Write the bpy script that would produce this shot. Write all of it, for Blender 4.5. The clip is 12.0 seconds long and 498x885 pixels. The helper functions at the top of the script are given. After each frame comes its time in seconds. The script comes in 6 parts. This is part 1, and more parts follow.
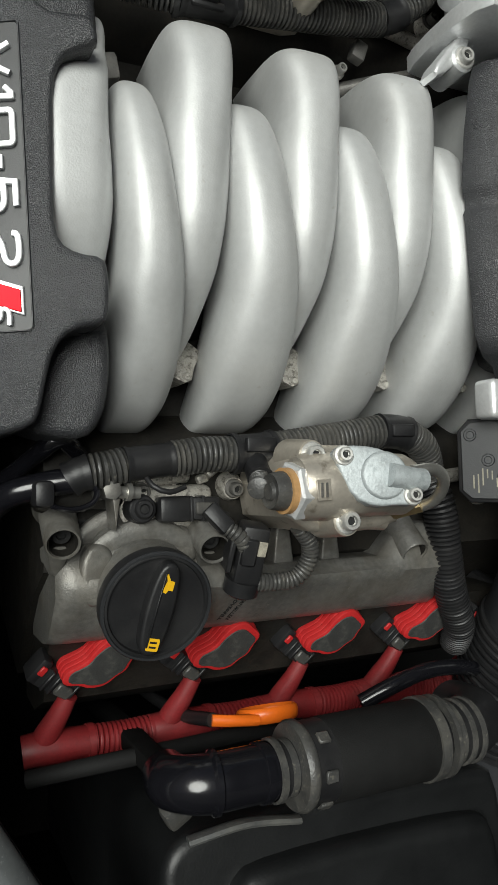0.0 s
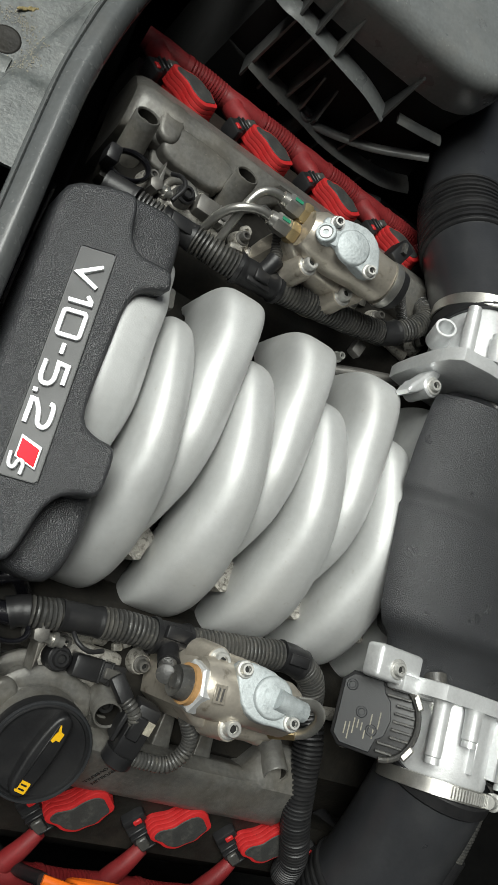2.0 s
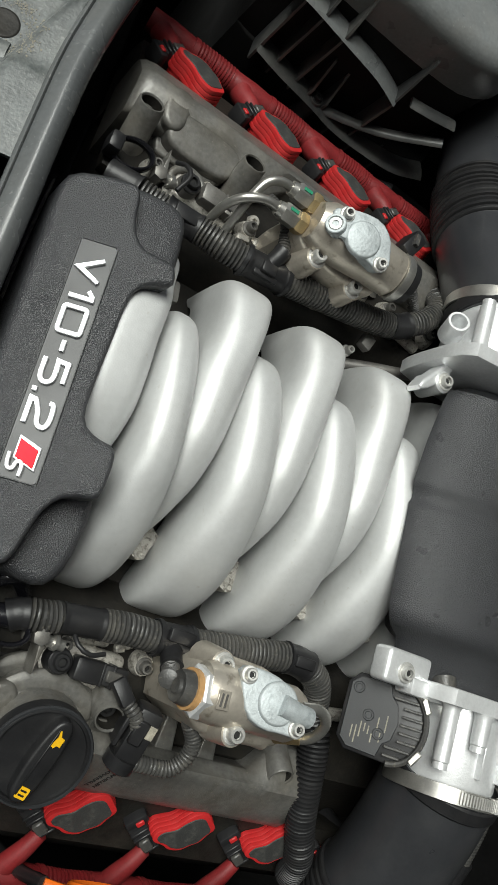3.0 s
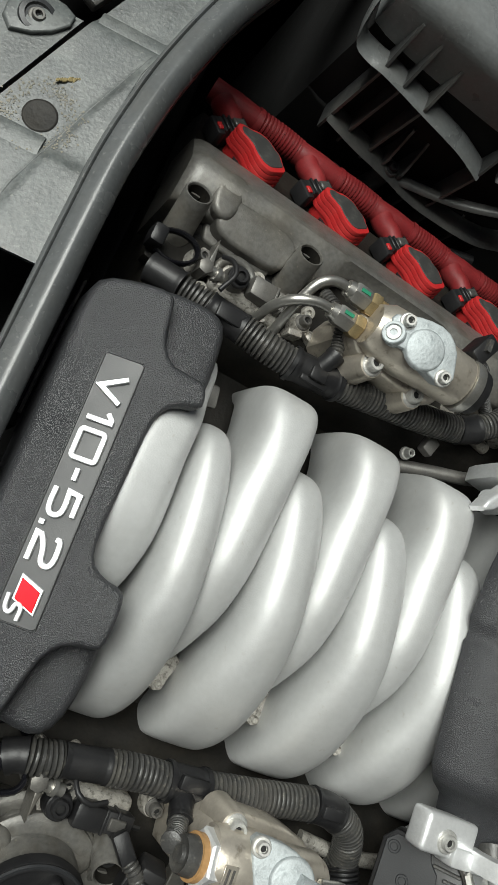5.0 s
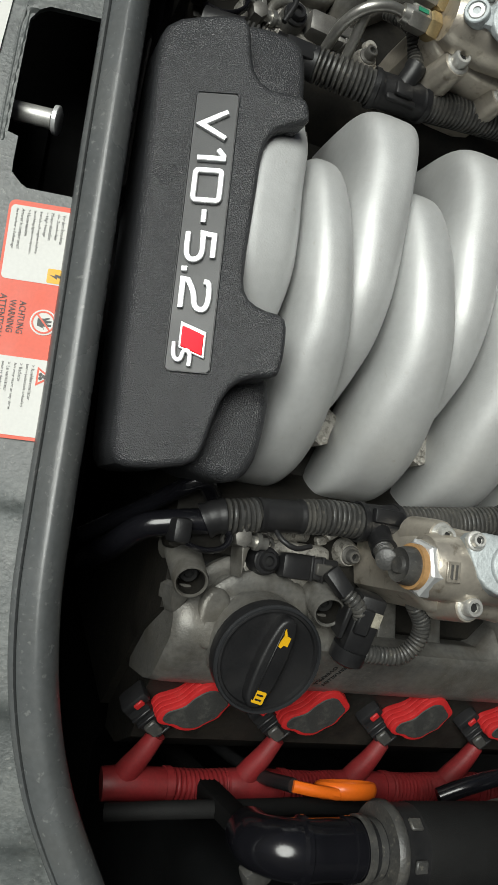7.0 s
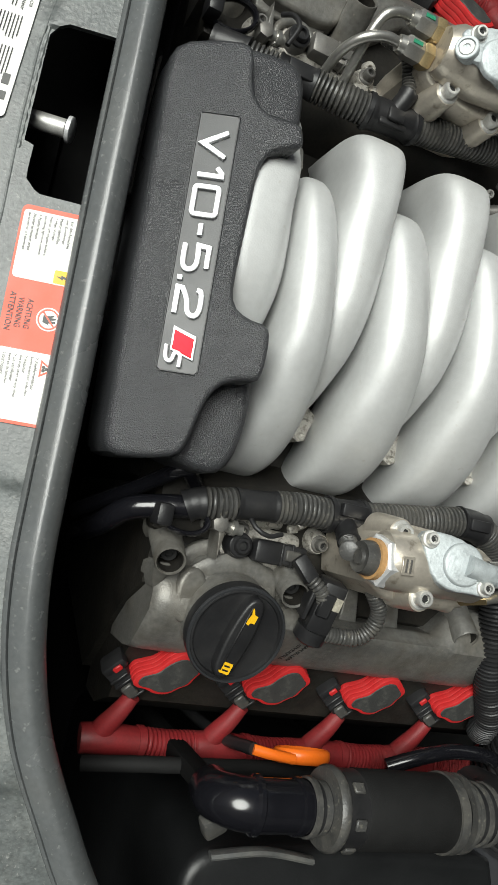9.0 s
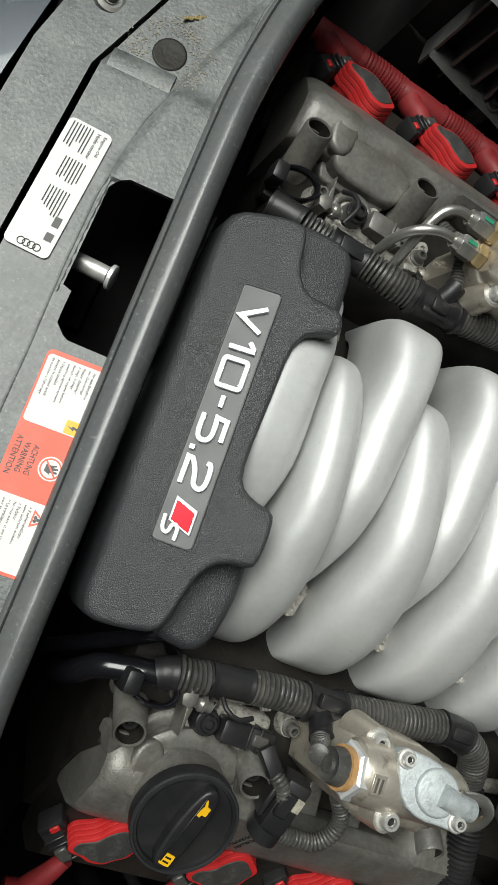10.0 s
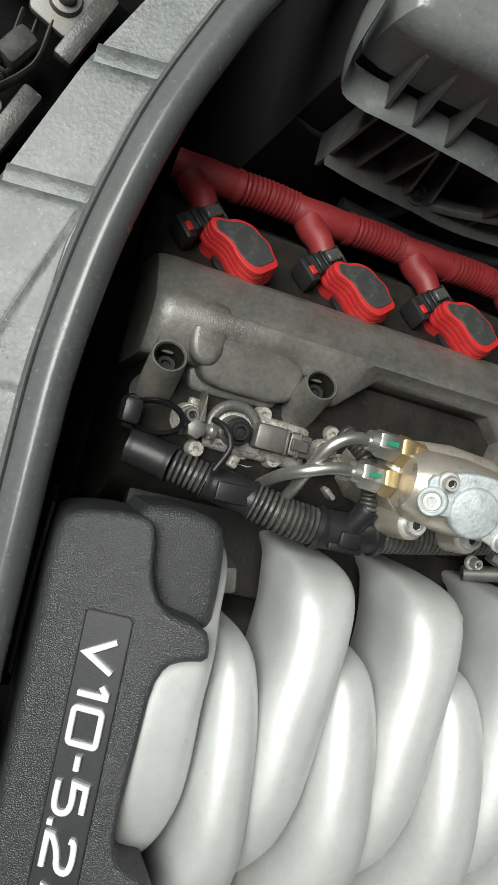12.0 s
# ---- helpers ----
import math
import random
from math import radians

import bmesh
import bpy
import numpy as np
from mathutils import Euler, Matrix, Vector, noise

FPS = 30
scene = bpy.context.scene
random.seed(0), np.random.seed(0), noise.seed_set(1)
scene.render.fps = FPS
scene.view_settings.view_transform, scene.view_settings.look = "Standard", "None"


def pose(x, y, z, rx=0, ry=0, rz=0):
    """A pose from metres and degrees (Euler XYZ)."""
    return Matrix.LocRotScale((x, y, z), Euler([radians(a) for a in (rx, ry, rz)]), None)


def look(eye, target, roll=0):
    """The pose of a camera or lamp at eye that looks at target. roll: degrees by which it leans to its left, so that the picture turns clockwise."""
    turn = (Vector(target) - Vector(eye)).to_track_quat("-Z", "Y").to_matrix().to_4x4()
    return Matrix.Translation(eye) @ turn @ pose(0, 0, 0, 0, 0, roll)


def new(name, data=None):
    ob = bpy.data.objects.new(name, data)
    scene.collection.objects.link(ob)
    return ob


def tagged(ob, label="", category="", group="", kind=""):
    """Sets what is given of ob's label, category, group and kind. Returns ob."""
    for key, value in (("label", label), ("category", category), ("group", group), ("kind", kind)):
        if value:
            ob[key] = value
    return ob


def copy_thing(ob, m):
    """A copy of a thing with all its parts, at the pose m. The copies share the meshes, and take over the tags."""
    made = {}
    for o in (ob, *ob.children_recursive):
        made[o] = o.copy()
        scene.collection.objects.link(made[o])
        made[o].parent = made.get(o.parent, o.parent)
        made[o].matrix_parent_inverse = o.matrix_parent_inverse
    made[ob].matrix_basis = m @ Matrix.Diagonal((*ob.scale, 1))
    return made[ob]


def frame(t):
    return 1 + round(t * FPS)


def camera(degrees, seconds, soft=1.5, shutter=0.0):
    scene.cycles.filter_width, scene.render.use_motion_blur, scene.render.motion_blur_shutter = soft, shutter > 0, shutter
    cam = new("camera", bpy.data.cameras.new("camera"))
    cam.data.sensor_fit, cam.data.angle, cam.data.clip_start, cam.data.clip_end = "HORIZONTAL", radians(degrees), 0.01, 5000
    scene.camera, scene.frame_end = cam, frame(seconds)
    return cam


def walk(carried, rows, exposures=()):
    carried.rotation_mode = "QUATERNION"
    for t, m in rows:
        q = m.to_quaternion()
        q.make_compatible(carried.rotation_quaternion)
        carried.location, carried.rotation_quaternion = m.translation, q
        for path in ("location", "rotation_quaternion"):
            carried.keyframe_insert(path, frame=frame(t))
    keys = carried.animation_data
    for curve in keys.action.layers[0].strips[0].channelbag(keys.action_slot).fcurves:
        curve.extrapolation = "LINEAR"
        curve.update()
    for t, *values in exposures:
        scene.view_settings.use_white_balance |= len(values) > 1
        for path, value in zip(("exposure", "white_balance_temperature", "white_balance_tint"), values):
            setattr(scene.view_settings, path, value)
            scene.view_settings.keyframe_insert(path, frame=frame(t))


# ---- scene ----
cam = camera(37.00, 12.0)
PATH = [
    (0, (-0.1999, -0.1853, 0.4959), (0.2302, -0.1315, -0.4053), 82.04),
    (0.5, (-0.2270, -0.2474, 0.4994), (0.2000, -0.1086, -0.3942), 79.92),
    (1, (-0.2182, -0.2191, 0.4972), (0.2132, -0.0360, -0.3861), 77.28),
    (1.5, (-0.2298, -0.1865, 0.5335), (0.2138, 0.0469, -0.3318), 78.38),
    (2, (-0.2614, -0.1764, 0.5636), (0.2106, 0.1156, -0.2682), 80.07),
    (2.5, (-0.2434, -0.1783, 0.5461), (0.2219, 0.0885, -0.2979), 80.45),
    (3, (-0.2569, -0.1604, 0.5533), (0.2144, 0.1072, -0.2871), 82.15),
    (3.5, (-0.2714, -0.1491, 0.5503), (0.1850, 0.1136, -0.2999), 83.62),
    (3.7, (-0.2624, -0.1425, 0.5513), (0.1913, 0.1145, -0.3020), 84.19),
    (5.3, (-0.2348, -0.0425, 0.5277), (0.1327, 0.1838, -0.3743), 83.74),
    (5.5, (-0.2309, -0.0388, 0.5320), (0.1374, 0.1751, -0.3727), 84.16),
    (6, (-0.2383, -0.0606, 0.5204), (0.1177, 0.1147, -0.3975), 84.69),
    (6.5, (-0.2431, -0.1343, 0.5081), (0.1205, 0.0219, -0.4103), 80.47),
    (6.7, (-0.2508, -0.1795, 0.4773), (0.1185, -0.0314, -0.4401), 78.84),
    (8.3, (-0.2784, -0.2104, 0.5229), (0.0992, -0.1301, -0.3996), 86.36),
    (8.5, (-0.2749, -0.2058, 0.5205), (0.0985, -0.1172, -0.4030), 86.05),
    (9, (-0.2726, -0.1839, 0.5264), (0.1119, -0.0778, -0.3906), 87.15),
    (9.5, (-0.2763, -0.1531, 0.5236), (0.0900, -0.0003, -0.3943), 84.55),
    (10, (-0.2828, -0.1104, 0.5138), (0.0610, 0.0756, -0.4067), 85.23),
    (10.5, (-0.2552, 0.0455, 0.4784), (0.0550, 0.1731, -0.4637), 88.25),
    (11, (-0.2369, 0.1538, 0.4808), (0.0914, 0.2415, -0.4597), 92.74),
    (11.5, (-0.2241, 0.1774, 0.4774), (0.1016, 0.2182, -0.4672), 98.61),
    (12, (-0.2348, 0.1693, 0.4720), (0.0945, 0.1962, -0.4718), 99.68),
]
walk(cam, [(t, look(eye, target, roll)) for t, eye, target, roll in PATH],
     exposures=[(0.0, -0.06), (0.5, 0.07), (1.0, 0.04), (3.5, 0.14), (5.5, 0.02), (6.0, -0.08), (6.5, -0.18), (8.5, 0.22), (9.0, 0.32), (9.5, 0.27), (10.0, 0.12), (10.5, -0.21), (11.0, 0.09), (11.5, 0.32), (12.0, 0.37)])

# ---------------------------------------------------------------- light
world = bpy.data.worlds.new("world")
scene.world = world
world.use_nodes = True
wn = world.node_tree
sky = wn.nodes.new("ShaderNodeTexSky")
sky.sky_type = 'NISHITA'
sky.sun_disc = False
sky.sun_elevation = radians(58)
sky.sun_rotation = radians(-67)
sky.air_density, sky.dust_density, sky.ozone_density = 1.0, 6.0, 1.0
wn.links.new(sky.outputs[0], wn.nodes["Background"].inputs[0])
wn.nodes["Background"].inputs[1].default_value = 0.019
sun = new("sun", bpy.data.lights.new("sun", 'SUN'))
sun.data.energy = 4.1
sun.data.angle = radians(40)
sun.data.color = (0.965, 1.0, 0.945)
sun.matrix_world = look((-0.58, 0.24, 1.0), (0, 0, 0))

# ---------------------------------------------------------------- materials
def material(name, col, rough=0.5, metal=0.0, vary=0.25, scale=40.0, grain=0.0, grain_scale=900.0,
             dust=0.0, dust_col=(0.16, 0.145, 0.12), rough_vary=0.12, coat=0.0, spread=0.0):
    """Base colour with a broad and a fine mottling, optional dust patches, and a fine relief."""
    m = bpy.data.materials.new(name)
    m.use_nodes = True
    nt = m.node_tree
    b = nt.nodes["Principled BSDF"]
    N, K = nt.nodes.new, nt.links.new
    tc = N("ShaderNodeTexCoord")
    n1 = N("ShaderNodeTexNoise")
    n1.inputs["Scale"].default_value, n1.inputs["Detail"].default_value = scale, 5.0
    n2 = N("ShaderNodeTexNoise")
    n2.inputs["Scale"].default_value, n2.inputs["Detail"].default_value = scale * 9, 3.0
    K(tc.outputs["Object"], n1.inputs["Vector"]), K(tc.outputs["Object"], n2.inputs["Vector"])
    mix = N("ShaderNodeMix")
    mix.data_type, mix.blend_type = 'RGBA', 'MIX'
    mix.inputs["A"].default_value = (*[c * (1 - vary) for c in col], 1)
    mix.inputs["B"].default_value = (*[min(1, c * (1 + vary)) for c in col], 1)
    add = N("ShaderNodeMath")
    add.operation = 'MULTIPLY_ADD'
    add.inputs[1].default_value = 0.45
    K(n2.outputs[0], add.inputs[0])
    half = N("ShaderNodeMath")
    half.operation = 'MULTIPLY'
    half.inputs[1].default_value = 0.55
    K(n1.outputs[0], half.inputs[0]), K(half.outputs[0], add.inputs[2])
    ramp = N("ShaderNodeMapRange")
    ramp.inputs["From Min"].default_value, ramp.inputs["From Max"].default_value = 0.3, 0.7
    K(add.outputs[0], ramp.inputs["Value"])
    K(ramp.outputs[0], mix.inputs["Factor"])
    out = mix.outputs["Result"]
    if dust > 0:
        n3 = N("ShaderNodeTexNoise")
        n3.inputs["Scale"].default_value, n3.inputs["Detail"].default_value = scale * 0.7, 8.0
        n3.inputs["Roughness"].default_value = 0.7
        K(tc.outputs["Object"], n3.inputs["Vector"])
        r3 = N("ShaderNodeMapRange")
        r3.inputs["From Min"].default_value, r3.inputs["From Max"].default_value = 0.45, 0.72
        r3.inputs["To Max"].default_value = dust
        K(n3.outputs[0], r3.inputs["Value"])
        m3 = N("ShaderNodeMix")
        m3.data_type = 'RGBA'
        m3.inputs["B"].default_value = (*dust_col, 1)
        K(r3.outputs[0], m3.inputs["Factor"]), K(out, m3.inputs["A"])
        out = m3.outputs["Result"]
    if spread > 0:
        oi, hs, ms = N("ShaderNodeObjectInfo"), N("ShaderNodeHueSaturation"), N("ShaderNodeMapRange")
        ms.inputs["To Min"].default_value, ms.inputs["To Max"].default_value = 1 - spread, 1 + spread
        K(oi.outputs["Random"], ms.inputs["Value"]), K(ms.outputs[0], hs.inputs["Value"]), K(out, hs.inputs["Color"])
        out = hs.outputs[0]
    K(out, b.inputs["Base Color"])
    rr = N("ShaderNodeMapRange")
    rr.inputs["To Min"].default_value, rr.inputs["To Max"].default_value = max(0.03, rough - rough_vary), min(1, rough + rough_vary)
    K(n1.outputs[0], rr.inputs["Value"]), K(rr.outputs[0], b.inputs["Roughness"])
    b.inputs["Metallic"].default_value = metal
    b.inputs["Coat Weight"].default_value = coat
    if grain > 0:
        g = N("ShaderNodeTexNoise")
        g.inputs["Scale"].default_value, g.inputs["Detail"].default_value = grain_scale, 2.0
        K(tc.outputs["Object"], g.inputs["Vector"])
        bump = N("ShaderNodeBump")
        bump.inputs["Strength"].default_value, bump.inputs["Distance"].default_value = grain, 0.0008
        K(g.outputs[0], bump.inputs["Height"]), K(bump.outputs[0], b.inputs["Normal"])
    return m

M_silver = material("silver_paint", (0.575, 0.582, 0.578), 0.52, 0.42, 0.06, 22, 0.16, 800, dust=0.16, dust_col=(0.42, 0.40, 0.36), rough_vary=0.06)
M_cover = material("grained_black_plastic", (0.036, 0.037, 0.040), 0.29, 0.0, 0.12, 30, 1.0, 1200, rough_vary=0.05)
M_plate = material("smooth_black_plastic", (0.022, 0.023, 0.025), 0.40, 0.0, 0.1, 40, 0.1, 900)
M_letter = material("satin_chrome", (0.86, 0.87, 0.88), 0.28, 0.35, 0.03, 60)
M_red_gloss = material("red_enamel", (0.50, 0.006, 0.010), 0.34, 0.9, 0.1, 60)
M_mag = material("grey_magnesium", (0.135, 0.132, 0.123), 0.40, 0.32, 0.4, 30, 0.28, 800, dust=0.45, dust_col=(0.175, 0.155, 0.12))
M_cast = material("dirty_cast_aluminium", (0.46, 0.44, 0.40), 0.42, 0.4, 0.4, 90, 0.6, 300, dust=0.45, dust_col=(0.18, 0.155, 0.115))
M_alu = material("clean_cast_aluminium", (0.72, 0.73, 0.735), 0.38, 0.5, 0.1, 40, 0.2, 600, dust=0.12)
M_bronze = material("champagne_aluminium", (0.58, 0.53, 0.455), 0.36, 0.68, 0.12, 40, 0.15, 500, dust=0.2, dust_col=(0.22, 0.17, 0.11))
M_zinc = material("zinc_casting", (0.43, 0.465, 0.475), 0.55, 0.35, 0.22, 130, 0.4, 450)
M_bolt = material("zinc_bolt", (0.56, 0.555, 0.53), 0.42, 0.6, 0.2, 120)
M_oldsteel = material("old_steel", (0.17, 0.165, 0.155), 0.5, 0.6, 0.3, 120, dust=0.4)
M_socket = material("dark_socket", (0.03, 0.03, 0.03), 0.6, 0.4)
M_brass = material("yellow_brass", (0.46, 0.355, 0.19), 0.4, 0.8, 0.2, 90)
M_steel = material("dull_steel", (0.46, 0.45, 0.42), 0.34, 0.85, 0.15, 80)
M_rubber = material("dusty_rubber", (0.046, 0.0455, 0.044), 0.38, 0.0, 0.3, 70, 0.3, 600, dust=0.42, dust_col=(0.15, 0.14, 0.12))
M_black = material("black_plastic", (0.013, 0.013, 0.014), 0.42, 0.0, 0.2, 50, 0.12, 600, dust=0.14, dust_col=(0.07, 0.066, 0.06))
M_gloss = material("glossy_black_rubber", (0.007, 0.007, 0.009), 0.2, 0.0, 0.1, 50, coat=0.2)
# matt black foam, also the shade on the air box body
M_matt = material("matt_foam_and_box_shade", (0.009, 0.009, 0.009), 0.75, 0.0, 0.2, 60, 0.3, 900)
M_duct = material("black_duct_plastic", (0.028, 0.029, 0.032), 0.32, 0.0, 0.15, 30, 0.1, 500, coat=0.12, dust=0.15, dust_col=(0.09, 0.088, 0.082))
M_coilred = material("red_rubber", (0.42, 0.016, 0.017), 0.48, 0.0, 0.2, 70, 0.15, 600, dust=0.15, dust_col=(0.2, 0.08, 0.06))
M_loom = material("red_sleeve", (0.19, 0.014, 0.016), 0.5, 0.0, 0.25, 60, 0.1, 600, dust=0.25, dust_col=(0.12, 0.05, 0.045))
M_pad = material("dusty_black_pad", (0.026, 0.026, 0.025), 0.7, 0.0, 0.3, 90, 0.2, 800, dust=0.5, dust_col=(0.15, 0.145, 0.125))
M_orange = material("orange_plastic", (0.85, 0.16, 0.012), 0.35, 0.0, 0.06, 60)
M_yellow = material("yellow_print", (0.75, 0.42, 0.01), 0.45, 0.0, 0.06, 90)
M_panel = material("dusty_grey_plastic", (0.075, 0.083, 0.082), 0.40, 0.0, 0.7, 38, 0.30, 420, dust=0.55, dust_col=(0.218, 0.226, 0.214))
M_seal = material("seal_rubber", (0.100, 0.106, 0.108), 0.25, 0.0, 0.15, 30, 0.08, 500, dust=0.2, dust_col=(0.16, 0.155, 0.14))
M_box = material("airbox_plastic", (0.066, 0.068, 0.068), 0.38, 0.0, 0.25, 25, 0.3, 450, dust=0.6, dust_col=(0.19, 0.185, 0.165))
# same box plastic made paler, with the light on the lid in its colour
M_lid = material("airbox_plastic_lit", (0.150, 0.158, 0.158), 0.30, 0.0, 0.2, 30, 0.25, 380, dust=0.45, dust_col=(0.2, 0.195, 0.18), coat=0.15)
# grime together with the shade of recesses, both put into one dark colour
M_grimeshade = material("grime_and_shade", (0.014, 0.013, 0.0115), 0.5, 0.1, 0.4, 50, 0.4, 300, dust=0.3, dust_col=(0.05, 0.043, 0.032))
M_darkbox = material("dark_box_plastic", (0.008, 0.0085, 0.009), 0.42, 0.0, 0.2, 25, 0.2, 450)
# near-black: the deep shade of the bay is put into this colour
M_bay = material("bay_black_and_shade", (0.006, 0.006, 0.006), 0.8, 0.0, 0.3, 20)
M_paper = material("label_white", (0.66, 0.66, 0.63), 0.5, 0.0, 0.06, 60)
M_ink = material("label_red", (0.72, 0.11, 0.06), 0.5, 0.0, 0.08, 60)
M_text = material("label_print", (0.09, 0.09, 0.088), 0.6)
M_blue = material("dark_blue_paint", (0.035, 0.045, 0.058), 0.25, 0.2, 0.1, 20, coat=0.4)
M_green = material("green_mark", (0.02, 0.22, 0.12), 0.5)
M_tan = material("tan_gasket", (0.42, 0.24, 0.10), 0.55)
M_crumb = material("tan_dirt", (0.24, 0.19, 0.085), 0.8, 0.0, 0.4, 300)
M_stain = material("pale_dirt_ring", (0.27, 0.25, 0.20), 0.9, 0.0, 0.4, 160, 0.3, 500)

def speckle(m, scale, col, low=0.58, high=0.64, amount=0.8):
    """Small hard-edged spots of dirt or pits over the colour of a material."""
    nt = m.node_tree
    b = nt.nodes["Principled BSDF"]
    src = b.inputs["Base Color"].links[0].from_socket
    tc, n, r, x = (nt.nodes.new(k) for k in ("ShaderNodeTexCoord", "ShaderNodeTexNoise", "ShaderNodeMapRange", "ShaderNodeMix"))
    n.inputs["Scale"].default_value, n.inputs["Detail"].default_value, n.inputs["Roughness"].default_value = scale, 4.0, 0.55
    r.inputs["From Min"].default_value, r.inputs["From Max"].default_value, r.inputs["To Max"].default_value = low, high, amount
    x.data_type = 'RGBA'
    x.inputs["B"].default_value = (*col, 1)
    nt.links.new(tc.outputs["Object"], n.inputs["Vector"]), nt.links.new(n.outputs[0], r.inputs["Value"])
    nt.links.new(r.outputs[0], x.inputs["Factor"]), nt.links.new(src, x.inputs["A"]), nt.links.new(x.outputs["Result"], b.inputs["Base Color"])


speckle(M_panel, 210, (0.06, 0.066, 0.066), 0.58, 0.66, 0.6)
speckle(M_panel, 24, (0.075, 0.082, 0.082), 0.50, 0.64, 0.7)
speckle(M_panel, 420, (0.30, 0.30, 0.28), 0.63, 0.69, 0.4)
speckle(M_silver, 130, (0.42, 0.39, 0.34), 0.66, 0.74, 0.35)
speckle(M_mag, 45, (0.085, 0.078, 0.066), 0.50, 0.72, 0.75)
speckle(M_mag, 330, (0.24, 0.22, 0.18), 0.66, 0.72, 0.5)
speckle(M_cast, 320, (0.06, 0.053, 0.042), 0.52, 0.66, 0.7)
speckle(M_cast, 120, (0.30, 0.28, 0.24), 0.58, 0.72, 0.5)
speckle(M_lid, 240, (0.30, 0.30, 0.28), 0.66, 0.72, 0.5)
speckle(M_zinc, 200, (0.25, 0.28, 0.29), 0.55, 0.66, 0.5)
speckle(M_rubber, 260, (0.16, 0.15, 0.125), 0.60, 0.68, 0.5)
speckle(M_bronze, 110, (0.2, 0.16, 0.11), 0.60, 0.72, 0.6)
speckle(M_seal, 260, (0.27, 0.275, 0.265), 0.62, 0.70, 0.35)

# sheen cut on the near-black materials, to hold the shaded depths dark
for m, level in ((M_bay, 0.04), (M_matt, 0.2), (M_grimeshade, 0.2), (M_socket, 0.2), (M_black, 0.4), (M_darkbox, 0.4)):
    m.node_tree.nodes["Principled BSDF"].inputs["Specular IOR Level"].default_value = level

# ---------------------------------------------------------------- helpers
def chain(ob):
    m = Matrix.Identity(4)
    while ob is not None:
        m = ob.matrix_basis @ m
        ob = ob.parent
    return m


def thing(name, loc, label, category, group="", kind=""):
    e = new(name)
    e.empty_display_size = 0.02
    e.matrix_basis = loc if isinstance(loc, Matrix) else Matrix.Translation(loc)
    return tagged(e, label, category, group, kind)


def part(name, bm, mat, parent=None, label="", sharp=38, local=False):
    me = bpy.data.meshes.new(name)
    if parent is not None and not local:
        bm.transform(chain(parent).inverted())
    bmesh.ops.recalc_face_normals(bm, faces=bm.faces)
    bm.to_mesh(me)
    bm.free()
    for p in me.polygons:
        p.use_smooth = True
    me.set_sharp_from_angle(angle=radians(sharp))
    me.materials.append(mat)
    ob = new(name, me)
    ob.parent = parent
    if label:
        ob["label"] = label
    return ob


def spline(pts, step=0.002):
    """Points along a smooth curve through pts."""
    P = [Vector(p) for p in pts]
    P = [P[0] * 2 - P[1]] + P + [P[-1] * 2 - P[-2]]
    out = []
    for i in range(1, len(P) - 2):
        n = max(2, int((P[i + 1] - P[i]).length / step))
        for j in range(n):
            t = j / n
            a, b, c, d = P[i - 1], P[i], P[i + 1], P[i + 2]
            out.append(0.5 * ((2 * b) + (c - a) * t + (2 * a - 5 * b + 4 * c - d) * t * t + (3 * b - a - 3 * c + d) * t ** 3))
    return out + [P[-2]]


def sweep(bm, pts, radius, n=16, side=None, shape=None, cap=True):
    """A tube along pts. radius: a number or f(s), s in metres, giving r or (a, b); side: fixed sideways axis; shape: exponent of a squarish section."""
    rings, s = [], 0.0
    total = sum((pts[i + 1] - pts[i]).length for i in range(len(pts) - 1))
    ref = Vector(side) if side else None
    prev = None
    for i, p in enumerate(pts):
        if i:
            s += (p - pts[i - 1]).length
        t = (pts[min(i + 1, len(pts) - 1)] - pts[max(i - 1, 0)]).normalized()
        if ref is not None:
            u = (ref - t * ref.dot(t)).normalized()
        else:
            if prev is None:
                prev = Vector((0, 0, 1)) if abs(t.z) < 0.9 else Vector((1, 0, 0))
            u = (prev - t * prev.dot(t)).normalized()
            prev = u
        v = t.cross(u)
        r = radius(s, total) if callable(radius) else radius
        a, b = r if isinstance(r, tuple) else (r, r)
        ring = []
        for k in range(n):
            w = 2 * math.pi * k / n
            c, d = math.cos(w), math.sin(w)
            if shape:
                q = shape(s, total) if callable(shape) else shape
                c = math.copysign(abs(c) ** (2 / q), c)
                d = math.copysign(abs(d) ** (2 / q), d)
            ring.append(bm.verts.new(p + u * (a * c) + v * (b * d)))
        rings.append(ring)
    for i in range(len(rings) - 1):
        for k in range(n):
            bm.faces.new((rings[i][k], rings[i][(k + 1) % n], rings[i + 1][(k + 1) % n], rings[i + 1][k]))
    if cap:
        bm.faces.new(rings[0][::-1]), bm.faces.new(rings[-1])
    return bm


def ribbed(r, pitch, depth, soft=0.75):
    """Radius of a corrugated hose: broad ridges with narrow grooves."""
    return lambda s, total: r - depth * (max(0.0, math.cos(2 * math.pi * s / pitch)) ** 2) * soft


def tube(pts, radius, n=16, step=0.002, **k):
    return sweep(bmesh.new(), spline(pts, step) if len(pts) > 2 else [Vector(p) for p in pts], radius, n, **k)


